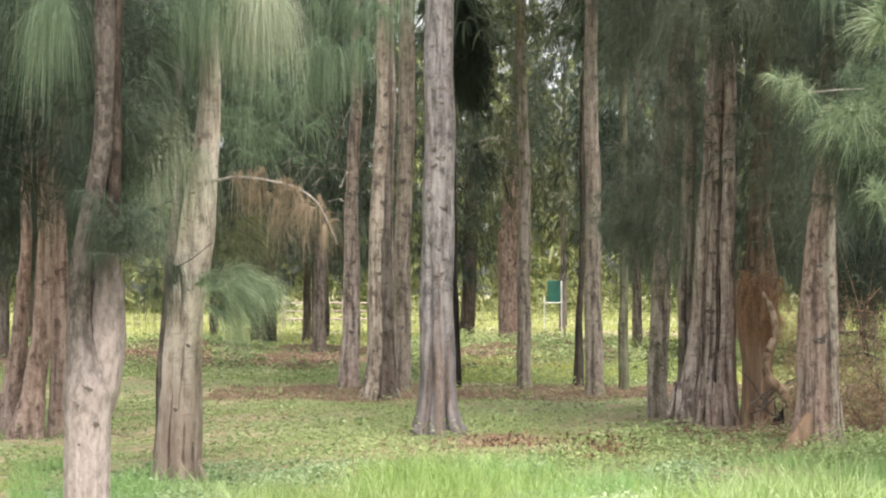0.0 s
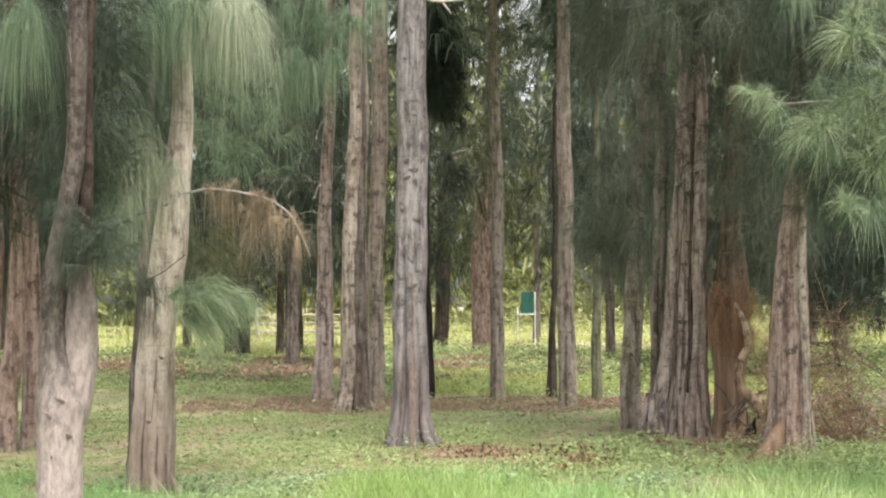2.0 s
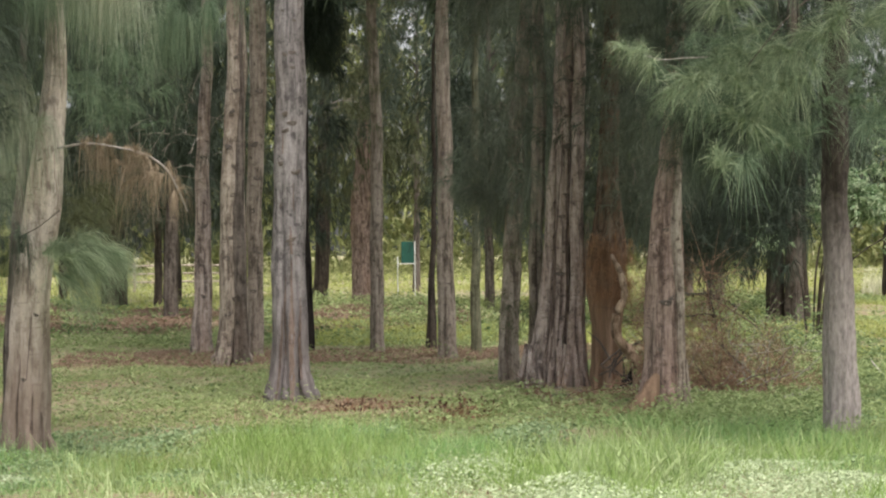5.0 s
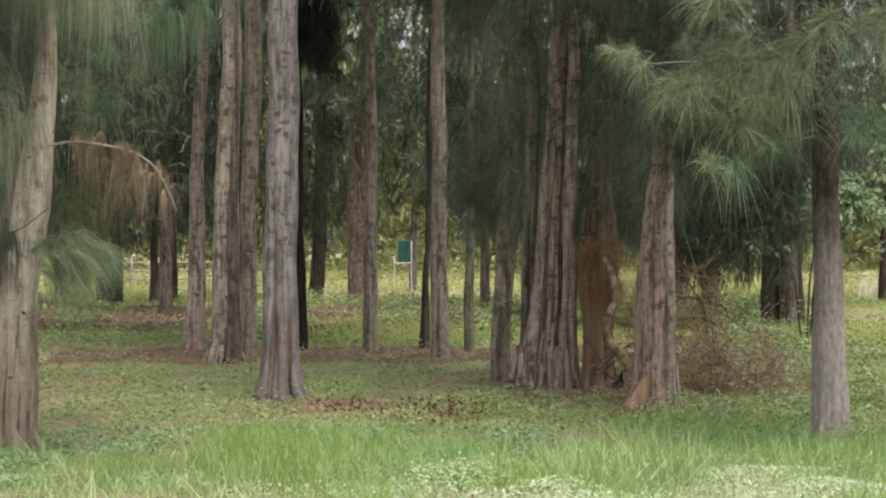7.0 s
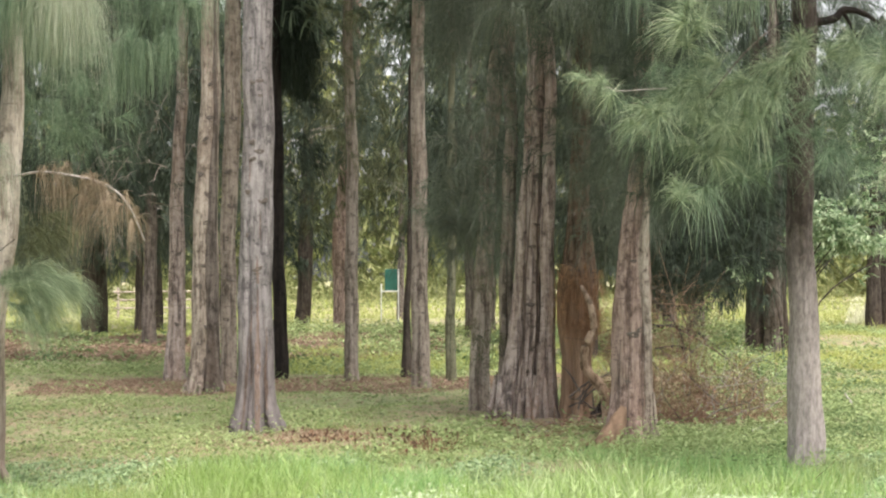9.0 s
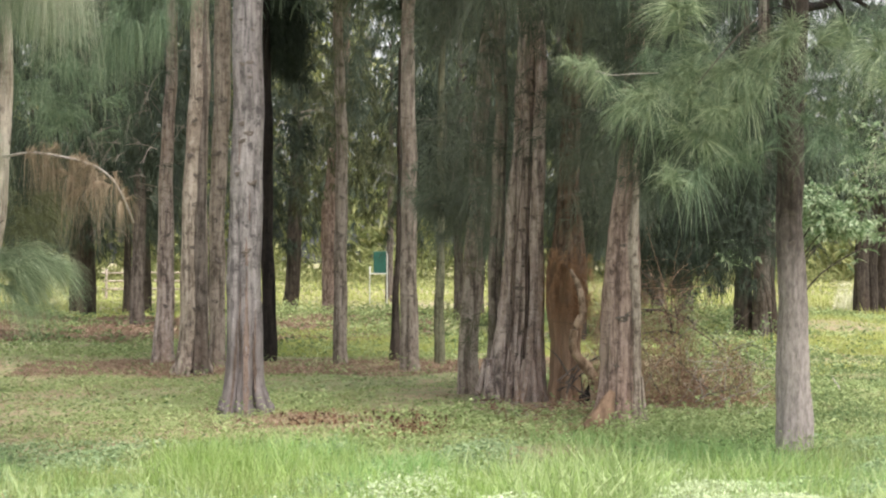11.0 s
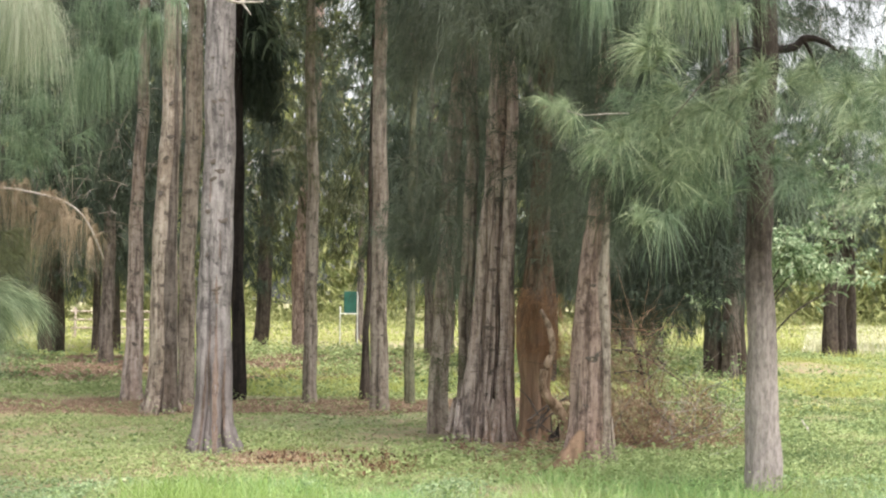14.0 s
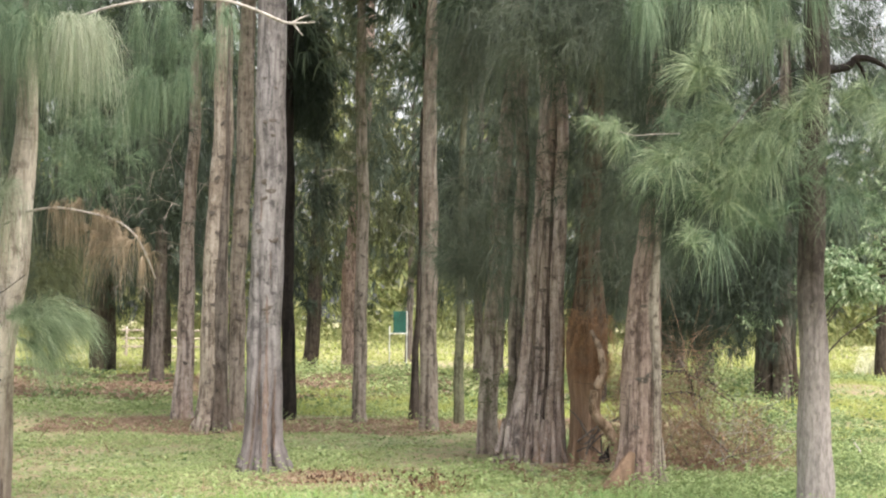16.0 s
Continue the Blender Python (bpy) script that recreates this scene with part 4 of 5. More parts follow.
stick("twisted_root", [(3.56, 18.0, -0.05), (3.575, 18.0, 0.16), (3.555, 18.0, 0.36), (3.465, 18.0, 0.50), (3.345, 18.0, 0.65), (3.355, 18.02, 0.86), (3.455, 18.05, 1.06), (3.44, 18.2, 1.32), (3.40, 18.5, 1.50)], (0.060, 0.052, 0.060, 0.058, 0.046, 0.044, 0.042, 0.034, 0.02), ROOT_PALE, t_tw, (3.42, 18.9, 0), "pale twisted S-shaped root")
# added black lump; its colour stands for the dark of a hollow
stick("dark_hollow_lump", [(3.40, 18.06, 0.03), (3.46, 18.04, 0.12), (3.53, 18.06, 0.20), (3.55, 18.1, 0.30)], (0.035, 0.055, 0.05, 0.02), BARK_BLACK, t_tw, (3.42, 18.9, 0), "black lump put in for the dark hollow beside the root")

rng = np.random.default_rng(61)
for k in range(12):
    p = np.array([rng.uniform(3.15, 3.75), rng.uniform(17.9, 18.5), rng.uniform(0.02, 0.35)])
    d = np.array([rng.uniform(-0.5, 0.5), rng.uniform(-0.1, 0.2), rng.uniform(-0.05, 0.35)])
    stick("dead_twig", [p, p + d * 0.5 + [0, 0, 0.05], p + d], (0.012, 0.009, 0.004), TWIG_DARK, t_tw, (3.42, 18.9, 0))

RT = [(0.0, 3.448, 0.255), (0.15, 3.450, 0.225), (0.53, 3.460, 0.197), (1.28, 3.469, 0.184), (1.87, 3.509, 0.150), (2.36, 3.556, 0.108), (2.95, 3.586, 0.097)]
# pale strip down the right: the bole's lit edge put into colour
RT_LIT_EDGE = [(0.0, 3.61, 0.10), (0.4, 3.585, 0.066), (1.28, 3.575, 0.06), (1.87, 3.585, 0.05), (2.30, 3.60, 0.035)]
t_rt = tree("stout casuarina with pinkish-brown trunk beside dry brush", 16.2, [(0, RT), (-0.135, RT_LIT_EDGE, BARK_PALE)], 12.5, BARK_RED, 26, (4.9, 1.8), n_roots=8, flutes=5, depth=0.09, fissures=[(-0.25, 0.0, 0.9, 0.006), (0.40, 0.0, 1.2, 0.006), (-0.65, 0.1, 1.0, 0.007)], sprays=[("frond", NEEDLE_DEEP, mass(46, (3.1, 4.4), (15.0, 15.9), (2.65, 5.0), 80, 70, 0.55, 0.007, 1.0, 0.45, 0.0, segs=3))], knots=[(2.42, 0.3, 0.06), (1.05, 0.0, 0.05), (1.1, 0.35, 0.04), (1.75, -0.2, 0.03), (0.6, -0.3, 0.025)])

stick("root", [(3.36, 16.04, 0.36), (3.29, 15.99, 0.20), (3.20, 15.96, 0.07), (3.10, 15.93, -0.05)], (0.04, 0.09, 0.11, 0.07), BARK_RUSSET, t_rt, (3.448, 16.2, 0), "rust-brown root flange")
R2 = [(0.0, 4.415, 0.160), (0.09, 4.413, 0.152), (0.93, 4.408, 0.126), (1.86, 4.399, 0.112), (2.80, 4.393, 0.110), (3.74, 4.421, 0.103), (4.21, 4.436, 0.096)]
LEFTWARD, HANGING, RISING = (-0.45, -0.1, 0.18), (-0.12, -0.1, 0.25), (0.05, -0.15, 0.55)
r2_fronds = [
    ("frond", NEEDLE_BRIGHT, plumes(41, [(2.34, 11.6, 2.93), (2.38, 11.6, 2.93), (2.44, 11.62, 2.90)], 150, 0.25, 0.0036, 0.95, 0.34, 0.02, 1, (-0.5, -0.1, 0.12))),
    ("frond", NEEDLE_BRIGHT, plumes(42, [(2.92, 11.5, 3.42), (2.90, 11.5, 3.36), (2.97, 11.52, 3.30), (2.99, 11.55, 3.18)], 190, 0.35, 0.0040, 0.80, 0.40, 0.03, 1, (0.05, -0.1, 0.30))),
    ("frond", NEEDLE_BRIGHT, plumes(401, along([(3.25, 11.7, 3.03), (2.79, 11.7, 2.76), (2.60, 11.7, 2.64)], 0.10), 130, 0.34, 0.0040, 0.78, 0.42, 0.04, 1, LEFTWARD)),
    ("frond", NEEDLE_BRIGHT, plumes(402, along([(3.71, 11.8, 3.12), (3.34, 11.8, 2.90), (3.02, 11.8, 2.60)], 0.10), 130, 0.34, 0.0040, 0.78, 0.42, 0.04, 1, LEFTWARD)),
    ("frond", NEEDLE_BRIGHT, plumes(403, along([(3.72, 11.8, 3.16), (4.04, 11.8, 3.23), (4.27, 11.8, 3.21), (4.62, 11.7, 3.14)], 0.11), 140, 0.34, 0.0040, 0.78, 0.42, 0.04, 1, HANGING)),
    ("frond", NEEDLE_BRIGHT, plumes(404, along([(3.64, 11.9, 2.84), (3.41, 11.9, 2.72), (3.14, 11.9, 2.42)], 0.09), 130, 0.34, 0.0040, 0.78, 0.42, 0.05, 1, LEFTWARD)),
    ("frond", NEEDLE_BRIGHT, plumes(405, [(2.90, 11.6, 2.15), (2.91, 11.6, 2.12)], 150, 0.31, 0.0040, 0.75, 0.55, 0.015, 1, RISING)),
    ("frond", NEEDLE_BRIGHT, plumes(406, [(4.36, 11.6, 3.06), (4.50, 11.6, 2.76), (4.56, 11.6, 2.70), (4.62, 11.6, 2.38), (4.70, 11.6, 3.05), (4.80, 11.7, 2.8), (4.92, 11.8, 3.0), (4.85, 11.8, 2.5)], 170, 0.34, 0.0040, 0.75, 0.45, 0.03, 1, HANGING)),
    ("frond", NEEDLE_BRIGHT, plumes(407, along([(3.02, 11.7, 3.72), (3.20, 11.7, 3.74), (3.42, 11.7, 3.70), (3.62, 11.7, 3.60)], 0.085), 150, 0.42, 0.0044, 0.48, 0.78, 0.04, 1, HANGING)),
    ("frond", NEEDLE_HALF_LIT, plumes(408, along([(2.50, 11.7, 3.86), (2.70, 11.7, 3.84), (2.90, 11.7, 3.90), (3.2, 11.7, 4.0), (3.7, 11.7, 3.98), (3.9, 11.7, 4.1)], 0.10), 140, 0.46, 0.0042, 0.36, 1.0, 0.05, 1, HANGING)),
    ("frond", NEEDLE_HALF_LIT, plumes(409, [(3.62, 11.9, 2.96), (3.90, 11.9, 2.62), (3.52, 11.9, 2.35), (3.20, 11.9, 2.25), (4.00, 11.9, 2.85), (3.95, 11.9, 2.35), (4.18, 11.9, 2.55), (3.05, 11.9, 2.62), (3.72, 11.9, 2.40), (3.30, 11.9, 2.50), (4.25, 11.9, 2.30)], 150, 0.36, 0.0040, 0.70, 0.55, 0.05, 1, HANGING)),
    # unseen fronds, added overhead to keep the sun off the upper bole
    ("frond", NEEDLE_BRIGHT, mass(53, (3.3, 5.6), (10.6, 12.2), (4.6, 6.4), 80, 70, 0.45, 0.014, 0.6, 0.6, 0.0, segs=2)),
    ("frond", NEEDLE_HALF_LIT, merge([
        mass(47, (4.3, 5.5), (12.2, 12.9), (2.5, 3.5), 30, 90, 0.42, 0.006, 0.75, 0.5, 0.0, segs=3),
        mass(48, (2.75, 3.9), (12.2, 12.8), (2.3, 3.2), 20, 90, 0.42, 0.006, 0.75, 0.5, 0.0, segs=3)])),
    ("frond", NEEDLE_DEEP, merge([
        mass(43, (2.7, 3.9), (12.6, 13.2), (2.1, 3.1), 40, 80, 0.42, 0.006, 0.9, 0.5, 0.0, segs=2),
        mass(44, (2.5, 3.9), (12.4, 13.2), (3.6, 4.6), 44, 80, 0.45, 0.006, 0.9, 0.5, 0.0, segs=2),
        mass(45, (4.8, 5.9), (14.4, 15.4), (2.2, 3.3), 9, 70, 0.45, 0.006, 0.9, 0.5, 0.0, segs=2),
        mass(139, (4.9, 6.0), (14.6, 15.8), (3.9, 4.9), 24, 70, 0.45, 0.006, 0.9, 0.5, 0.0, segs=2)])),
]
t_r2 = tree("casuarina with grey-brown trunk and spreading fresh fronds", 13.7, [(0, R2)], 12.5, BARK_MAUVE_SHADED, 27, (5.2, 1.8), flutes=4, depth=0.05, sprays=r2_fronds, knots=[(1.75, -0.2, 0.03), (2.6, 0.2, 0.025)])
B = (4.415, 13.7, 0)
stick("branch", [(4.46, 13.75, 3.70), (4.74, 13.9, 3.75), (4.84, 13.9, 3.83), (4.99, 13.9, 3.81), (5.13, 13.9, 3.73)], (0.040, 0.036, 0.03, 0.012), BARK_BLACK, t_r2, B)
stick("branch", [(4.84, 13.9, 3.80), (4.92, 13.9, 3.66), (4.98, 13.9, 3.56)], (0.018, 0.008), BARK_BLACK, t_r2, B)
stick("branch", [(3.62, 11.7, 3.36), (3.50, 11.62, 3.27), (3.34, 11.6, 3.12), (3.10, 11.6, 2.83)], (0.007, 0.006, 0.003), TWIG_DARK, t_r2, B)
stick("branch", [(4.42, 13.6, 3.45), (4.2, 12.6, 3.40), (3.80, 11.9, 3.42), (3.62, 11.7, 3.36)], (0.009, 0.006), BARK_BLACK, t_r2, B)
stick("branch", [(2.82, 11.6, 2.90), (2.62, 11.5, 2.88), (2.48, 11.5, 2.87), (2.36, 11.5, 2.90)], (0.003, 0.002), TWIG, t_r2, B)
# ---------- trees further back ----------
def back_tree(label, y, stems, top, mat, seed, z0, rad, n=740, leaf=None):
    t = tree(label, y, stems, top, mat, seed, None, flutes=4)
    rng = np.random.default_rng(seed + 500)
    base = np.array([stems[0][1][0][1], y, 0.0])
    v, q = high_crown(rng, stems[0][1][-1][1], y, z0, top + 0.8, rad, n, 0.036 * y / 50 + 0.006, 15, 0.52, 1)
    cx = stems[0][1][-1][1]
    low = mass(seed + 900, (cx - rad * 1.1, cx + rad * 1.1), (y - 1.5, y + 1.5), (max(z0 - 1.0, 1.7), z0 + 3.2), 90, 60, 0.55, 0.020 * y / 50 + 0.008, 1.0, 0.6, 0.9, 0.0)
    v, q = merge([(v, q), low])
    # unless told otherwise, far crowns take the shaded needle copy
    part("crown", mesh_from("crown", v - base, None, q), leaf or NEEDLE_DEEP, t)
    limbs(rng, t, tuple(base), y, stems[0][1], top * 0.9, z0 + 0.3, rad * 0.8, 6)
    return t


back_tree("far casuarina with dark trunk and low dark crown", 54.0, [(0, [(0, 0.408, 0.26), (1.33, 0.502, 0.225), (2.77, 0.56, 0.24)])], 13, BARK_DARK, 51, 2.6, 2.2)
back_tree("far casuarina with thick russet trunk", 47.5, [(0, [(0, 1.561, 0.42), (0.3, 1.58, 0.33), (0.87, 1.575, 0.31), (1.82, 1.56, 0.30), (3.09, 1.555, 0.30), (4.20, 1.62, 0.23), (8.17, 1.915, 0.16)])], 14, BARK_RED, 52, 3.6, 2.4, 620, NEEDLE_OLIVE)
back_tree("double-stemmed casuarina far back with brown trunks", 34.0, [(0, [(0, 9.549, 0.22), (1.6, 9.573, 0.16)]), (-0.3, [(0, 9.88, 0.26), (0.5, 9.88, 0.21), (1.61, 9.88, 0.18)], BARK_BROWN), (-0.2, [(0, 10.094, 0.155), (1.61, 10.06, 0.113)])], 11, BARK_DARK, 53, 2.0, 2.2, 700)
back_tree("far casuarina of three stems by the meadow", 50.0, [(0, [(0, 17.60, 0.26), (3.02, 17.675, 0.183)]), (0.5, [(0, 18.125, 0.2), (3.04, 18.136, 0.151)]), (1.0, [(0, 18.628, 0.2), (3.05, 18.62, 0.136)])], 8.5, BARK_DARK, 54, 3.0, 2.4)
back_tree("casuarina with grey trunk behind the dry brush", 38.5, [(0, [(0, 9.433, 0.23), (1.86, 9.431, 0.167)])], 11, BARK_TAN, 55, 2.0, 2.2)
back_tree("far casuarina with brown trunk", 56.0, [(0, [(0, 12.683, 0.25), (1.99, 12.699, 0.187)])], 12, BARK_BROWN, 56, 2.4, 2.4)
back_tree("far casuarina with brown trunk", 60.0, [(0, [(0, 13.137, 0.21), (2.02, 13.133, 0.16)])], 12, BARK_BROWN, 57, 2.4, 2.4)
back_tree("far twin-stemmed casuarina with dark trunks", 49.0, [(0, [(0, -5.622, 0.22), (2.78, -5.664, 0.18)]), (1.0, [(0, -5.39, 0.22), (2.81, -5.449, 0.167)])], 12, BARK_DARK, 58, 2.4, 2.4)
back_tree("far slim casuarina with dark trunk", 49.0, [(0, [(0, -4.222, 0.125), (2.79, -4.23, 0.098)])], 11, BARK_DARK, 59, 2.6, 2.0)
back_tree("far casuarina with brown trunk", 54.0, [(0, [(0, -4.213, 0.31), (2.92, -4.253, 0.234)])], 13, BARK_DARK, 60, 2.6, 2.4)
back_tree("far slim casuarina with narrow trunk", 40.0, [(0, [(0, 4.327, 0.13), (2.43, 4.341, 0.093)])], 11, BARK_BROWN, 61, 2.6, 2.0)
back_tree("far slim casuarina with narrow trunk", 60.0, [(0, [(0, -8.474, 0.17), (2.93, -8.477, 0.12)])], 12, BARK_DARK, 62, 2.6, 2.4)
for k, (bx, by, bz, br) in enumerate([(-11.5, 46, 2.2, 2.6), (-9.6, 36, 2.6, 2.2), (-8.2, 30, 2.6, 2.0), (-3.0, 38, 3.2, 2.0), (-2.2, 58, 3.4, 2.4), (6.2, 52, 2.6, 2.4), (6.0, 33, 2.2, 1.9), (7.8, 47, 2.4, 2.4), (12.4, 42, 2.8, 2.3), (4.4, 68, 5.0, 2.4), (23.5, 56, 3.0, 2.2)]):
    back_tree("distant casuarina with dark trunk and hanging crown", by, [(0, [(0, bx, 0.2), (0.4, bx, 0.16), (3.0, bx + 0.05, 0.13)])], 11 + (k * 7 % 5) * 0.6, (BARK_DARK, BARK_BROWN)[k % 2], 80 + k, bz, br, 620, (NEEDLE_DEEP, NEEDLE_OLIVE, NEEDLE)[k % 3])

def curtain(host, mat, pieces):
    v, q = merge(pieces)
    part("frond", mesh_from("frond", v - np.array(host.location), None, q), mat, host)


def near(x, y):
    every = [o for o in bpy.data.objects if o.name.startswith("casuarina_tree")]
    return min(every, key=lambda o: (o.location.x - x) ** 2 + (o.location.y - y) ** 2)


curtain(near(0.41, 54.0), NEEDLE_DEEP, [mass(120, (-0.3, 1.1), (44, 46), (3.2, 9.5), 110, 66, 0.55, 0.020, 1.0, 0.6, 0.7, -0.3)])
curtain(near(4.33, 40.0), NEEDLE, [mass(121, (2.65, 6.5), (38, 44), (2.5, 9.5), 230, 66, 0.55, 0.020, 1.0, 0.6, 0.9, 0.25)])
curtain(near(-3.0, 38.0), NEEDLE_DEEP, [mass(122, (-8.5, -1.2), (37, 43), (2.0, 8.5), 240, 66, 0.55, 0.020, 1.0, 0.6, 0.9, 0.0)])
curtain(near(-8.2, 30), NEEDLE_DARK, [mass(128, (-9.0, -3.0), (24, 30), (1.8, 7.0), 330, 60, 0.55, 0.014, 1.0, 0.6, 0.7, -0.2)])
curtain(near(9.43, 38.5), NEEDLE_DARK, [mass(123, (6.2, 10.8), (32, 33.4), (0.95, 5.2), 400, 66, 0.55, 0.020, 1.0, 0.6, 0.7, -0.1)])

for k, (place, bx, by, bz, cnt) in enumerate([
        ((-2.17, 13.4), (-1.9, -0.6), (14.5, 16.5), (1.8, 3.6), 26), ((-4.41, 17.9), (-5.4, -4.0), (16.3, 17.2), (2.0, 4.2), 22),
        ((-1.64, 27.0), (-3.6, -1.2), (26, 30), (2.0, 6.0), 40), ((2.47, 20.3), (1.8, 3.0), (19.0, 20.0), (1.9, 5.2), 34),
        ((2.82, 19.1), (2.3, 3.8), (16.9, 17.6), (3.4, 5.2), 20), ((1.56, 47.5), (-0.4, 5.0), (36, 46), (3.0, 9.0), 70),
        ((3.26, 18.9), (3.2, 4.0), (17.0, 18.0), (1.5, 3.8), 26), ((4.42, 13.7), (4.5, 5.6), (13.8, 15.2), (2.2, 4.4), 30)]):
    twiggery(300 + k, near(*place), bx, by, bz, cnt, 0.4 if by[0] < 25 else 0.9, 0.006 if by[0] < 25 else 0.018, BARE)

# hanging masses whose deep-shade colour darkens the inside of the grove
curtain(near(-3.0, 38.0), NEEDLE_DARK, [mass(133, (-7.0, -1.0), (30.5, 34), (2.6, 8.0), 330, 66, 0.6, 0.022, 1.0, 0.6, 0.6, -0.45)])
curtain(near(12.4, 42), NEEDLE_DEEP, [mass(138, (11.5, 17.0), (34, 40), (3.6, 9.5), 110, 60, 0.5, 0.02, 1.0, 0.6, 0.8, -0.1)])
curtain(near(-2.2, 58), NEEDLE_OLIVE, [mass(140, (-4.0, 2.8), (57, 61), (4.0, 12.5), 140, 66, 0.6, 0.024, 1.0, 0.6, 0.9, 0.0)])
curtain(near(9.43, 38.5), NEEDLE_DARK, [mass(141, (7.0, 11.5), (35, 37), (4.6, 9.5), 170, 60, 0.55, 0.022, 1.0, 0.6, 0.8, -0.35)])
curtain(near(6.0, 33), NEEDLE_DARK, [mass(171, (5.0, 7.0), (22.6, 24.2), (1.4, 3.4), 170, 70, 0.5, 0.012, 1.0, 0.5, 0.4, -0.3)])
curtain(near(23.5, 56), NEEDLE_HALF_LIT, [mass(146, (15.5, 27), (56, 62), (3.0, 11.0), 200, 60, 0.6, 0.026, 1.0, 0.6, 1.0, 0.0)])
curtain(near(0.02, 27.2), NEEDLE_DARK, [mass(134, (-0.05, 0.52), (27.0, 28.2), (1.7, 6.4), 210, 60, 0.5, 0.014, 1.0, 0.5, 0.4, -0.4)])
curtain(near(1.56, 47.5), NEEDLE_OLIVE, [mass(135, (0.6, 2.45), (43, 46), (2.6, 9.0), 80, 60, 0.5, 0.022, 0.9, 0.7, 0.7, 0.1)])
curtain(near(4.33, 40.0), NEEDLE_OLIVE, [mass(175, (1.9, 3.6), (43, 46), (8.4, 11.8), 110, 60, 0.55, 0.022, 0.9, 0.7, 0.7, -0.3)])
# sunlit patch of far leaves; the sun is put in through the meadow colour
curtain(near(4.4, 68), MEADOW, [mass(130, (0.6, 3.4), (64, 67), (8.5, 13.0), 40, 60, 0.6, 0.03, 0.8, 0.7, 0.7, -0.1)])

curtain(near(2.04, 24.8), NEEDLE_DEEP, [mass(154, (1.75, 2.5), (23.6, 24.4), (5.4, 6.8), 16, 60, 0.5, 0.012, 0.9, 0.5, 0.5, -0.1)])
curtain(near(2.04, 24.8), NEEDLE, [mass(155, (1.9, 2.6), (23.4, 24.2), (2.2, 2.9), 10, 60, 0.42, 0.010, 0.9, 0.5, 0.0)])
curtain(near(1.10, 26.6), NEEDLE_OLIVE, [mass(156, (0.6, 1.4), (25.2, 26.2), (3.4, 6.6), 16, 60, 0.5, 0.012, 0.9, 0.55, 0.5, 0.0)])
curtain(near(-1.64, 27.0), NEEDLE_DEEP, [mass(157, (-2.3, -1.4), (25.6, 26.6), (3.0, 6.2), 40, 60, 0.5, 0.012, 0.9, 0.55, 0.5, -0.1)])

curtain(near(1.10, 26.6), NEEDLE_DEEP, [mass(168, (0.6, 1.7), (30, 33), (3.0, 7.6), 64, 60, 0.5, 0.016, 0.9, 0.55, 0.45, 0.1)])
curtain(near(2.04, 24.8), NEEDLE_DARK, [mass(169, (2.3, 3.4), (29, 32), (2.4, 7.2), 90, 60, 0.5, 0.016, 0.9, 0.55, 0.5, 0.0)])

# ---------- broadleaf bush, dry brush, small plants ----------
def bush(label, boxes, leaf, seed, mat):
    rng = np.random.default_rng(seed)
    base = (8.55, 28.2, 0.0)
    t = thing("bush", base, label, "bush")
    c = np.concatenate([in_box(rng, k, x, y, z, seed, 0.32, 0.3) for x, y, z, k in boxes])
    n = len(c)
    a = rng.uniform(0, 6.283, n)
    ax = np.stack([np.cos(a), np.sin(a), rng.uniform(-0.2, 0.4, n)], 1)
    k = 7
    o = np.repeat(c, k, 0) + np.repeat(ax, k, 0) * np.tile(np.linspace(0, leaf * 2.2, k), n)[:, None]
    d = np.repeat(ax, k, 0) + 0.8 * rng.normal(size=(n * k, 3))
    v, q = strands(rng, o, d, leaf * rng.uniform(0.7, 1.3, n * k), 0.4, leaf * 0.42, 2, 0.3)
    part("leaf_mass", mesh_from("leaf_mass", v - np.array(base), None, q), mat, t)
    for i in range(7):
        p = c[rng.integers(n)] - np.array(base)
        v, tt, qq = tube([(p[0] * 0.08, p[1] * 0.08, -0.05), p * [0.25, 0.25, 0.6], p * [0.7, 0.7, 0.95], p], (0.024, 0.016, 0.009, 0.004), 6)
        part("branch", mesh_from("branch", v, tt, qq, True), BARK_DARK, t)
    return t


bush("broadleaf shrub with pale glossy leaves among the trees", [((8.7, 10.1), (27, 29), (1.25, 3.0), 380), ((7.6, 8.6), (27, 28.5), (1.5, 2.1), 36), ((9.8, 11.4), (27.5, 29), (1.9, 3.6), 130), ((8.6, 10.2), (26.4, 27.4), (2.0, 4.1), 240)], 0.11, 71, BROAD)


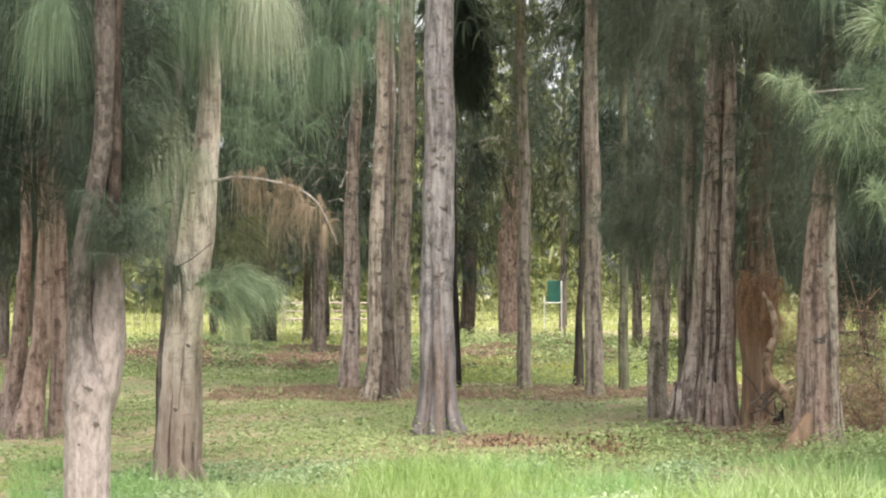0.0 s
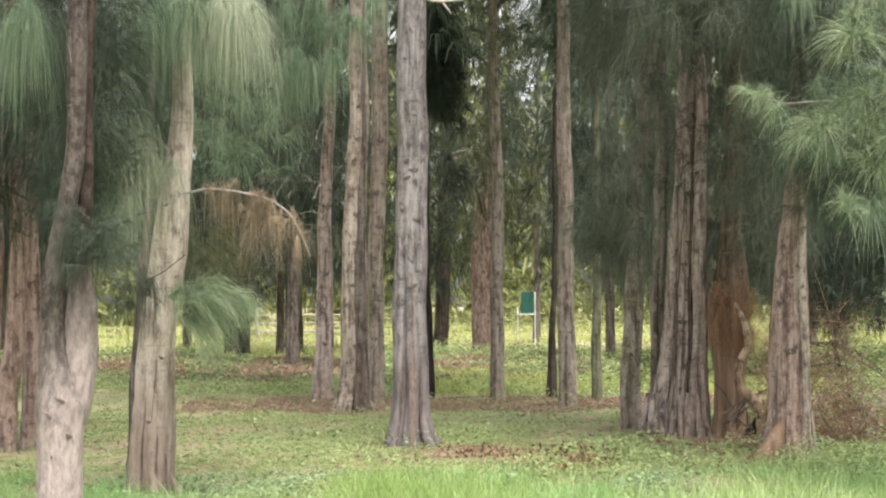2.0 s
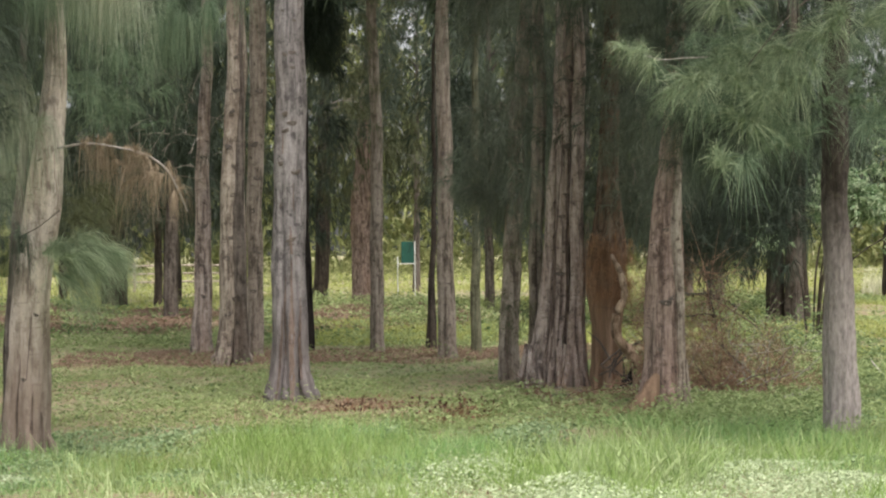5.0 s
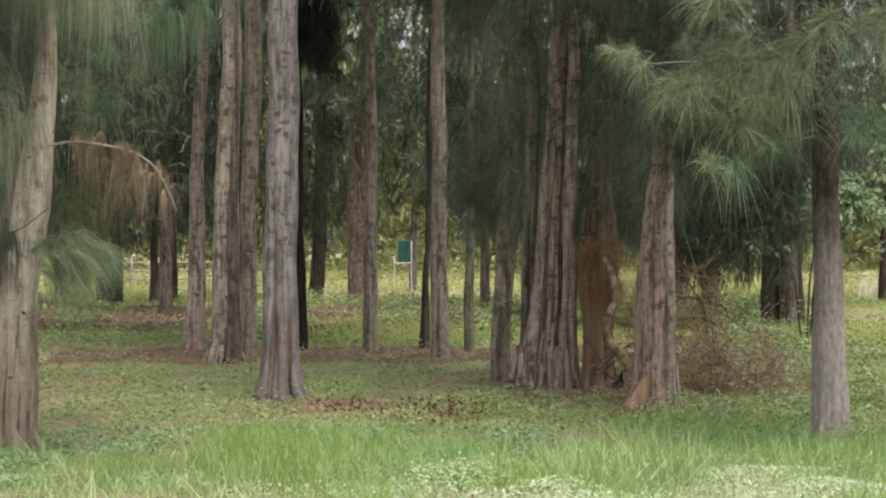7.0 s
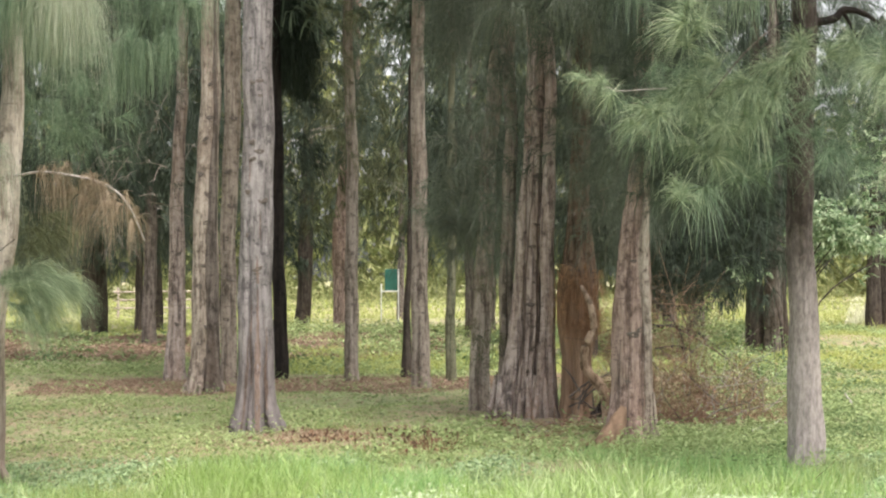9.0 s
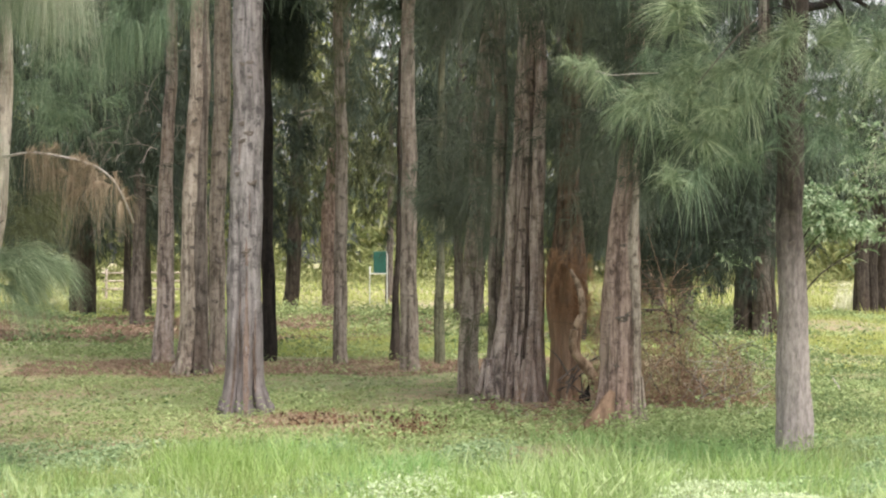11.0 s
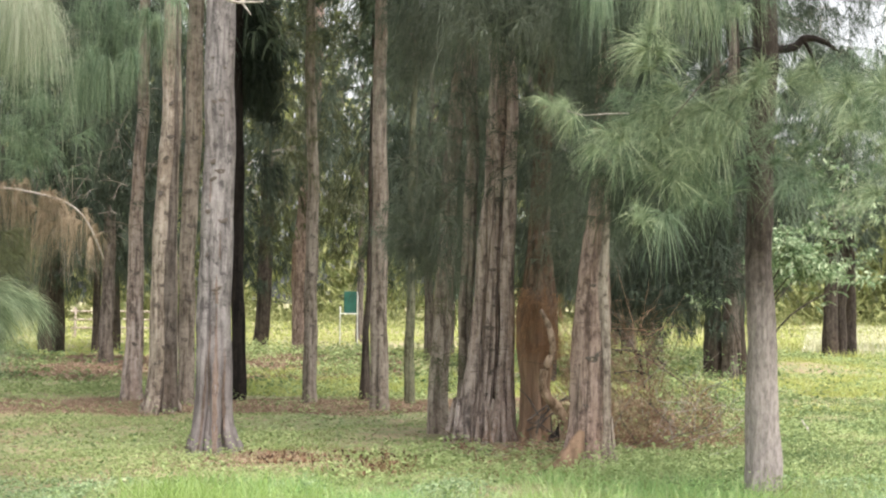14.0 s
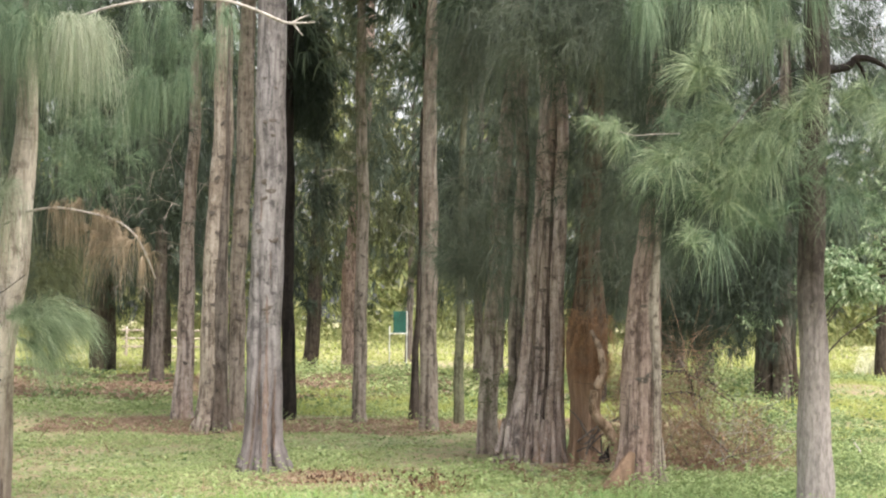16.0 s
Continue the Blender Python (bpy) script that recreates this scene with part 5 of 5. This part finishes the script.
def dry_brush():
    rng = np.random.default_rng(72)
    base = (4.5, 18.2, 0.0)
    t = thing("dry_brush", base, "tangle of dead brown twigs and vines beside a stout trunk", "brushwood")
    n = 21000
    o = np.stack([3.75 + 1.95 * rng.random(n) ** 1.15, rng.uniform(17.3, 19.8, n), rng.random(n) ** 1.3 * 0.85], 1)
    o = o[lumps(o * [1, 1, 0.45], 73, 0.15) + 0.15 * rng.normal(size=n) > 0.22]
    n = len(o)
    fade = np.clip(0.95 + 0.75 * lumps(o * [1, 0.3, 0], 74, 0.09), 0.3, 1.75) * np.clip((5.8 - o[:, 0]) * 1.1, 0.25, 1.0)
    o[:, 2] *= fade
    d = rng.normal(size=(n, 3)) * [0.9, 0.6, 0.7] + [0, 0, 0.7]
    v, q = strands(rng, o, d, rng.uniform(0.15, 0.55, n) * fade, rng.uniform(0.0, 0.8, n), rng.uniform(0.0025, 0.006, n), 4, 0.4)
    part("twig_tangle", mesh_from("twig_tangle", v - np.array(base), None, q), DRY, t)
    m = 350
    o2 = np.stack([3.8 + 1.5 * rng.random(m), rng.uniform(17.2, 19.0, m), rng.random(m) ** 2.2 * 0.8], 1)
    v2, q2 = strands(rng, o2, rng.normal(size=(m, 3)), 0.045, 0.5, 0.02, 2, 0.3)
    part("dead_foliage", mesh_from("dead_foliage", v2 - np.array(base), None, q2), RUST, t, "rust-brown curled dead leaves")
    for pts, r, mt in ([[(3.91, 17.4, 0.2), (4.17, 17.4, 0.64), (4.53, 17.4, 0.99)], (0.007, 0.004), BARE],
                       [[(4.0, 18, 1.09), (4.31, 18, 1.06), (4.68, 18, 0.85), (4.9, 18, 0.70)], (0.010, 0.006), TWIG_DARK],
                       [[(3.95, 18, 1.55), (4.25, 18, 1.37), (4.43, 18, 1.09), (4.5, 18, 0.5)], (0.008, 0.005), TWIG_DARK],
                       [[(4.5, 17.3, 0.05), (4.9, 17.3, 0.22), (5.3, 17.4, 0.30)], (0.006, 0.004), BARE],
                       [[(5.0, 17.2, 0.02), (5.3, 17.2, 0.10), (5.5, 17.3, 0.20)], (0.006, 0.004), BARE]):
        stick("branch", pts, r, mt, t, base)
    for pts in ([(3.9, 17.6, 1.05), (4.2, 17.6, 1.10), (4.5, 17.6, 0.98), (4.75, 17.6, 0.80)], [(3.85, 17.7, 1.45), (4.1, 17.7, 1.30), (4.3, 17.7, 1.0), (4.36, 17.7, 0.7)], [(4.0, 17.6, 0.85), (4.25, 17.6, 0.88), (4.45, 17.6, 0.80)]):
        stick("vine", pts, (0.006, 0.004), TWIG_DARK, t, base)
        spots = along(pts, 0.022)
        lv, lq = strands(rng, spots + rng.normal(size=spots.shape) * 0.012, rng.normal(size=spots.shape), 0.035, 0.5, 0.022, 2, 0.4)
        part("vine_foliage", mesh_from("vine_foliage", lv - np.array(base), None, lq), BARK_BLACK, t, "small blackened leaves")
    for k in range(40):
        p = np.array([rng.uniform(3.9, 5.2), rng.uniform(17.3, 18.6), rng.uniform(0, 0.3)])
        d = rng.normal(size=3) * [0.35, 0.2, 0.15] + [0, 0, 0.5]
        e = rng.normal(size=3) * 0.08
        stick("twig", [p, p + d * 0.45 + e, p + d * 0.8 - e, p + d * 1.3 + e], (0.005, 0.004, 0.002), (TWIG_DARK, BARE, TWIG)[k % 3], t, base)


dry_brush()


def dry_weed(x, y, h, seed):
    rng = np.random.default_rng(seed)
    t = thing("dry_weed", (x, y, 0), "small withered reddish-brown weed on needle litter", "plant", "withered weeds")
    n = 60
    o = rng.normal(size=(n, 3)) * [0.13, 0.12, 0]
    v, q = strands(rng, o, rng.normal(size=(n, 3)) * [0.5, 0.5, 0.2] + [0, 0, 1], h * rng.uniform(0.5, 1.2, n), 0.2, 0.007, 3, 0.4)
    tagged(part("stem_tuft", mesh_from("stem_tuft", v, None, q), RUST, t), kind="stuff")
    m = 34
    o2 = rng.normal(size=(m, 3)) * [0.17, 0.15, 0] + [0, 0, 1] * (rng.random((m, 1)) * h)
    v2, q2 = strands(rng, o2, rng.normal(size=(m, 3)), 0.05, 0.4, 0.028, 2, 0.3)
    tagged(part("leaf_litter", mesh_from("leaf_litter", v2, None, q2), SHRIVELLED, t, "shrivelled blackish-brown leaves"), kind="stuff")


for k, (wx, wy, wh) in enumerate([(1.34, 15.3, 0.27), (1.15, 15.5, 0.18), (1.50, 15.5, 0.22), (0.62, 16.8, 0.15), (0.9, 16.6, 0.14), (0.35, 16.7, 0.14), (1.62, 16.1, 0.16), (1.24, 15.2, 0.22)]):
    dry_weed(wx, wy, wh, 200 + k)

# ---------- far things ----------
def green_stand():
    t = thing("green_panel_stand", (3.66, 61, 0), "green sheet on a white tube frame in the meadow", "stand")
    bm = bmesh.new()
    bmesh.ops.create_cube(bm, size=1, matrix=Matrix.Translation((-0.02, 0, 1.58)) @ Matrix.Diagonal((0.46, 0.05, 0.78, 1)))
    bmesh.ops.bevel(bm, geom=bm.edges[:], offset=0.01, segments=1, affect="EDGES")
    me = bpy.data.meshes.new("panel")
    bm.to_mesh(me)
    part("panel", me, GREEN_SHEET, t)
    for pts in ([(-0.38, -0.05, -0.05), (-0.38, -0.05, 1.42)], [(0.24, -0.05, -0.05), (0.24, -0.05, 1.95)], [(-0.38, -0.05, 1.17), (0.24, -0.05, 1.17)]):
        v, tt, q = tube(pts, (0.022, 0.022), 8)
        part("tube", mesh_from("tube", v, tt, q, True), WHITE_TUBE, t)


green_stand()


def far_fence():
    t = thing("fence", (-5.6, 74, 0), "weathered pale rail fence at the meadow edge", "fence")
    for i in range(4):
        x = -1.8 + i * 1.3
        v, tt, q = tube([(x, 0, -0.1), (x, 0, 1.25)], (0.06, 0.055), 7)
        part("post", mesh_from("post", v, tt, q, True), FENCE_WOOD, t)
    for z in (0.4, 0.75, 1.1):
        v, tt, q = tube([(-2.0, 0.06, z), (0.2, 0.06, z + 0.02), (2.4, 0.06, z)], (0.04, 0.04), 7)
        part("rail", mesh_from("rail", v, tt, q, True), FENCE_WOOD, t)


far_fence()
rng = np.random.default_rng(90)
n = 26000
c = np.stack([rng.uniform(-75, 95, n), rng.uniform(126, 152, n), rng.random(n)], 1)
woods_top = 12 - 11 * np.exp(-(((c[:, 0] - 8.3) / 1.7) ** 2)) + 13 / (1 + np.exp((c[:, 0] - 36) / 4)) + 2.5 * np.sin(c[:, 0] * 0.31) + 1.5 * np.sin(c[:, 0] * 0.83 + 1)
c[:, 2] = c[:, 2] ** 1.1 * woods_top
c = c[lumps(c, 91, 3.0) > -1.0 + (c[:, 2] / woods_top - 0.4) * 0.9]
v, q = tufts(rng, c, rng.normal(size=c.shape) * [1, 1, 0.5], 7, 1.0, 0.7, 0.5, 0.30, 0.4, 1)
stuff("distant_woods", v, q, FAR_LEAF, "hazy green belt of trees beyond the meadow", "woods")

# ---------- ground cover ----------
FAN = (-0.30, 0.45)
stuff("grass", *blades(101, 16000, FAN, (10.9, 14.4), 0.24, 0.007, 0.6, 0.35, 0.7, 0.1, peak=12.0), GRASS, "fresh green grass at the edge of the grove", "grass")
stuff("grass", *blades(116, 34000, (-0.26, 0.42), (10.8, 15.6), 0.22, 0.007, 0.7, 0.5, 0.4, 0.05, peak=12.7), GRASS_BLUE, "soft bluish-green grass at the edge of the grove", "grass")
stuff("grass", *blades(117, 12500, (-0.06, 0.36), (9.4, 13.6), 0.32, 0.009, 0.6, 0.34, 0.35, 0.35), GRASS_LUSH, "tall yellow-green grass at the edge of the grove", "grass")
stuff("grass", *blades(102, 4500, (-0.16, 0.45), (10.6, 13.2), 0.34, 0.009, 0.8, 0.4, 0.35, 0.3), GRASS_PALE, "pale tall grass stalks at the edge of the grove", "grass")
stuff("groundcover", *leaves(172, 30000, (-0.24, 0.44), (11.2, 15.0), 0.042, 0.08, 0.35, 0.15), WEED_BLUE, "soft bluish-green weeds among the edge grass", "groundcover")
stuff("groundcover", *leaves(103, 50000, FAN, (8.8, 12.0), 0.024, 0.05, 0.5, -0.45), WEED_PALE, "pale small-leaved groundcover along the open edge", "groundcover")
stuff("groundcover", *leaves(118, 44000, (0.06, 0.46), (9.0, 12.4), 0.029, 0.10, 0.5, -0.3), WEED_PALE, "pale small-leaved groundcover along the open edge", "groundcover")
stuff("groundcover", *leaves(104, 80000, FAN, (13.2, 23.9), 0.030, 0.10, 1.2, 0.15), WEED, "low clover-like weeds under the trees", "groundcover")
stuff("grass", *blades(113, 90000, FAN, (13.0, 24.2), 0.085, 0.007, 0.6, 0.7, 1.0, -0.5, 1), GRASS, "short thin grass under the trees", "grass")
stuff("groundcover", *leaves(105, 34000, FAN, (27.2, 34), 0.065, 0.20, 0.9, 0.0), WEED, "green weeds further in under the trees", "groundcover")
# bright-lit strip of grass, its light given by the brighter meadow colour
stuff("grass", *blades(119, 40000, (-0.02, 0.42), (28.4, 38), 0.26, 0.02, 0.6, 0.5, 1.0, -0.15, 1), MEADOW, "sunlit yellow-green grass between the trunks", "grass")
stuff("groundcover", *leaves(106, 38000, (-0.05, 0.45), (34, 49), 0.085, 0.28, 1.0, -0.15), WEED, "shrubby green weeds on a low bank", "groundcover")
stuff("meadow_grass", *blades(107, 46000, (-0.34, 0.46), (43, 90), 0.32, 0.035, 0.4, 0.35, 2.5, -0.45, segs=1), MEADOW, "bright yellow-green meadow grass beyond the grove", "grass")
stuff("meadow_grass", *blades(108, 20000, (-0.36, 0.48), (88, 170), 0.5, 0.09, 0.4, 0.35, 0, segs=1), MEADOW, "bright yellow-green meadow in the distance", "grass")
stuff("needle_litter", *leaves(109, 60000, (-3.6, 4.6), (23.9, 27.6), 0.12, 0.02, 0.9, -0.7, 0.07), LITTER, "brown fallen needles round the trunks", "leaf litter")
stuff("needle_litter", *leaves(110, 9000, (-0.7, 2.5), (15.8, 18.4), 0.10, 0.012, 0.4, 0.1, 0.06), LITTER, "brown fallen needles on bare earth", "leaf litter")
stuff("needle_litter", *leaves(111, 12000, (-5.5, 0.0), (12.6, 17.0), 0.10, 0.012, 0.4, 0.25, 0.10), LITTER, "brown fallen needles on bare earth", "leaf litter")
stuff("needle_litter", *leaves(112, 80000, (-12, 3.5), (33.5, 43), 0.2, 0.08, 1.0, -1.2, 0.12), LITTER, "brown fallen needles on a low bank", "leaf litter")
stuff("groundcover", *leaves(124, 14000, (-0.30, -0.02), (35, 50), 0.10, 0.24, 1.0, 0.35), WEED, "shrubby green weeds on a low bank", "groundcover")
stuff("groundcover", *leaves(114, 9000, FAN, (9.0, 26.5), 0.030, 0.03, 0.0), WEED, "scattered small weeds on the grove floor", "groundcover")
stuff("needle_litter", *leaves(115, 22000, FAN, (9.0, 30.0), 0.10, 0.012, 0.0, 0, 0.10), LITTER, "scattered brown needles on the grove floor", "leaf litter")
stuff("grass", *blades(125, 30000, (0.25, 0.46), (23.5, 44), 0.17, 0.016, 0.6, 0.5, 1.2, -0.35, 1), MEADOW, "sunlit yellow-green grass at the side of the grove", "grass")
stuff("grass", *blades(164, 40000, (0.24, 0.46), (15.5, 28), 0.13, 0.011, 0.6, 0.5, 1.0, -0.3, 1), WEED_DEEP, "short green grass at the side of the grove", "grass")
stuff("groundcover", *leaves(165, 22000, (0.25, 0.46), (14.4, 21), 0.034, 0.07, 0.6, -0.35), WEED_DEEP, "dark green weeds at the side of the grove", "groundcover")
stuff("groundcover", *leaves(167, 6000, (5.6, 8.4), (19.8, 27), 0.06, 0.65, 0.5, 0.0), WEED_DEEP, "leggy dark green weeds behind the dry brush", "groundcover")
stuff("shrubs", *leaves(174, 5000, (5.7, 6.5), (22.4, 23.6), 0.050, 0.9, 0.3, -0.2, 0.4), WEED, "leggy light green weeds behind the dry brush", "shrubs")
stuff("twig_litter", *leaves(126, 900, (2.3, 4.2), (15.6, 19.0), 0.30, 0.10, 0.5, -0.3, 0.035), DRY, "fallen twigs and bark shreds round the fused trunks", "leaf litter")
stuff("twig_litter", *leaves(127, 500, FAN, (12, 28), 0.35, 0.03, 0.0, 0, 0.03), DRY, "fallen twigs on the grove floor", "leaf litter")
stuff("grass", *blades(173, 12000, (0.27, 0.46), (19.0, 23.8), 0.10, 0.010, 0.7, 0.7, 0.5, 0.0, 1), GRASS_PALE, "thin yellowed grass at the side of the grove", "grass")
stuff("dry_stalks", *blades(129, 1300, (0.15, 0.46), (10.3, 12.4), 0.50, 0.012, 0.5, 0.4, 0.4, 0.25), GRASS_PALE, "tall bleached grass stalks at the open edge", "grass")
stuff("groundcover", *leaves(131, 42000, (-6.2, -0.7), (18.5, 26), 0.052, 0.38, 0.6, 0.2), WEED, "light green leafy clumps between the front trunks", "groundcover")
stuff("groundcover", *leaves(132, 14000, (0.4, 6.5), (14.4, 17.4), 0.045, 0.20, 0.5, 0.15), WEED, "small green weeds before the fused trunks", "groundcover")
stuff("shrubs", *leaves(136, 12000, (-0.30, 0.42), (52, 88), 0.13, 1.3, 2.2, 0.55, 0.3), FAR_LEAF, "low green shrubs scattered in the meadow", "shrubs")
stuff("shrubs", *leaves(137, 24000, (-0.30, 0.46), (90, 126), 0.20, 2.8, 4.0, 0.25, 0.35), FAR_LEAF, "low green shrubs along the far side of the meadow", "shrubs")
stuff("groundcover", *leaves(142, 5000, (5.6, 7.2), (17.4, 21.5), 0.05, 0.40, 0.4, 0.2), WEED, "leafy green weeds at the end of the dry brush", "groundcover")

stuff("needle_litter", *leaves(143, 12000, (-5.6, -2.9), (12.4, 16.8), 0.09, 0.10, 0.5, -0.1, 0.10), LITTER, "pale brown fallen needles on bare earth", "leaf litter")
stuff("meadow_grass", *blades(147, 40000, (0.335, 0.50), (52, 125), 0.34, 0.06, 0.4, 0.35, 0, segs=1), GRASS_CREAM, "pale bleached grass beyond the grove", "grass")
stuff("twig_litter", *leaves(148, 420, (2.3, 3.9), (15.7, 18.8), 0.26, 0.16, 0.4, -0.2, 0.03), BARE, "bleached twigs and bark shreds round the fused trunks", "leaf litter")


def fallen_branch(x, y, dx, dy, r):
    t = thing("fallen_branch", (x, y, 0), "bleached dead branch lying in the grass", "branch", "fallen branches")
    z = float(ground_height(np.array(x), np.array(y)))
    v, tt, q = tube([(0, 0, z + r), (dx * 0.4, dy * 0.4 + 0.02, z + 0.07), (dx * 0.75, dy * 0.75 - 0.02, z + 0.10), (dx, dy, z + 0.16)], (r, r * 0.9, r * 0.6, r * 0.3), 7)
    part("stick", mesh_from("stick", v, tt, q, True), TWIG, t)


fallen_branch(6.92, 19.9, 0.16, 0.9, 0.016)
fallen_branch(4.75, 16.9, 0.42, 0.10, 0.012)

stuff("needle_litter", *leaves(149, 12000, (3.8, 5.1), (17.0, 19.6), 0.12, 0.05, 0.4, -0.2, 0.06), LITTER, "heaped brown needles and leaves under the dry brush", "leaf litter")
stuff("groundcover", *leaves(150, 9000, FAN, (13.2, 26.5), 0.045, 0.20, 0.28, 0.6), WEED_DEEP, "dark green weed clumps scattered on the grove floor", "groundcover")
stuff("groundcover", *leaves(151, 14000, FAN, (13.2, 26.5), 0.045, 0.24, 0.30, 0.65), WEED, "light green weed clumps scattered on the grove floor", "groundcover")
stuff("groundcover", *leaves(152, 9000, (-0.3, 0.3), (30, 45), 0.10, 0.34, 0.55, 0.55), WEED_DEEP, "dark green weed clumps on a low bank", "groundcover")
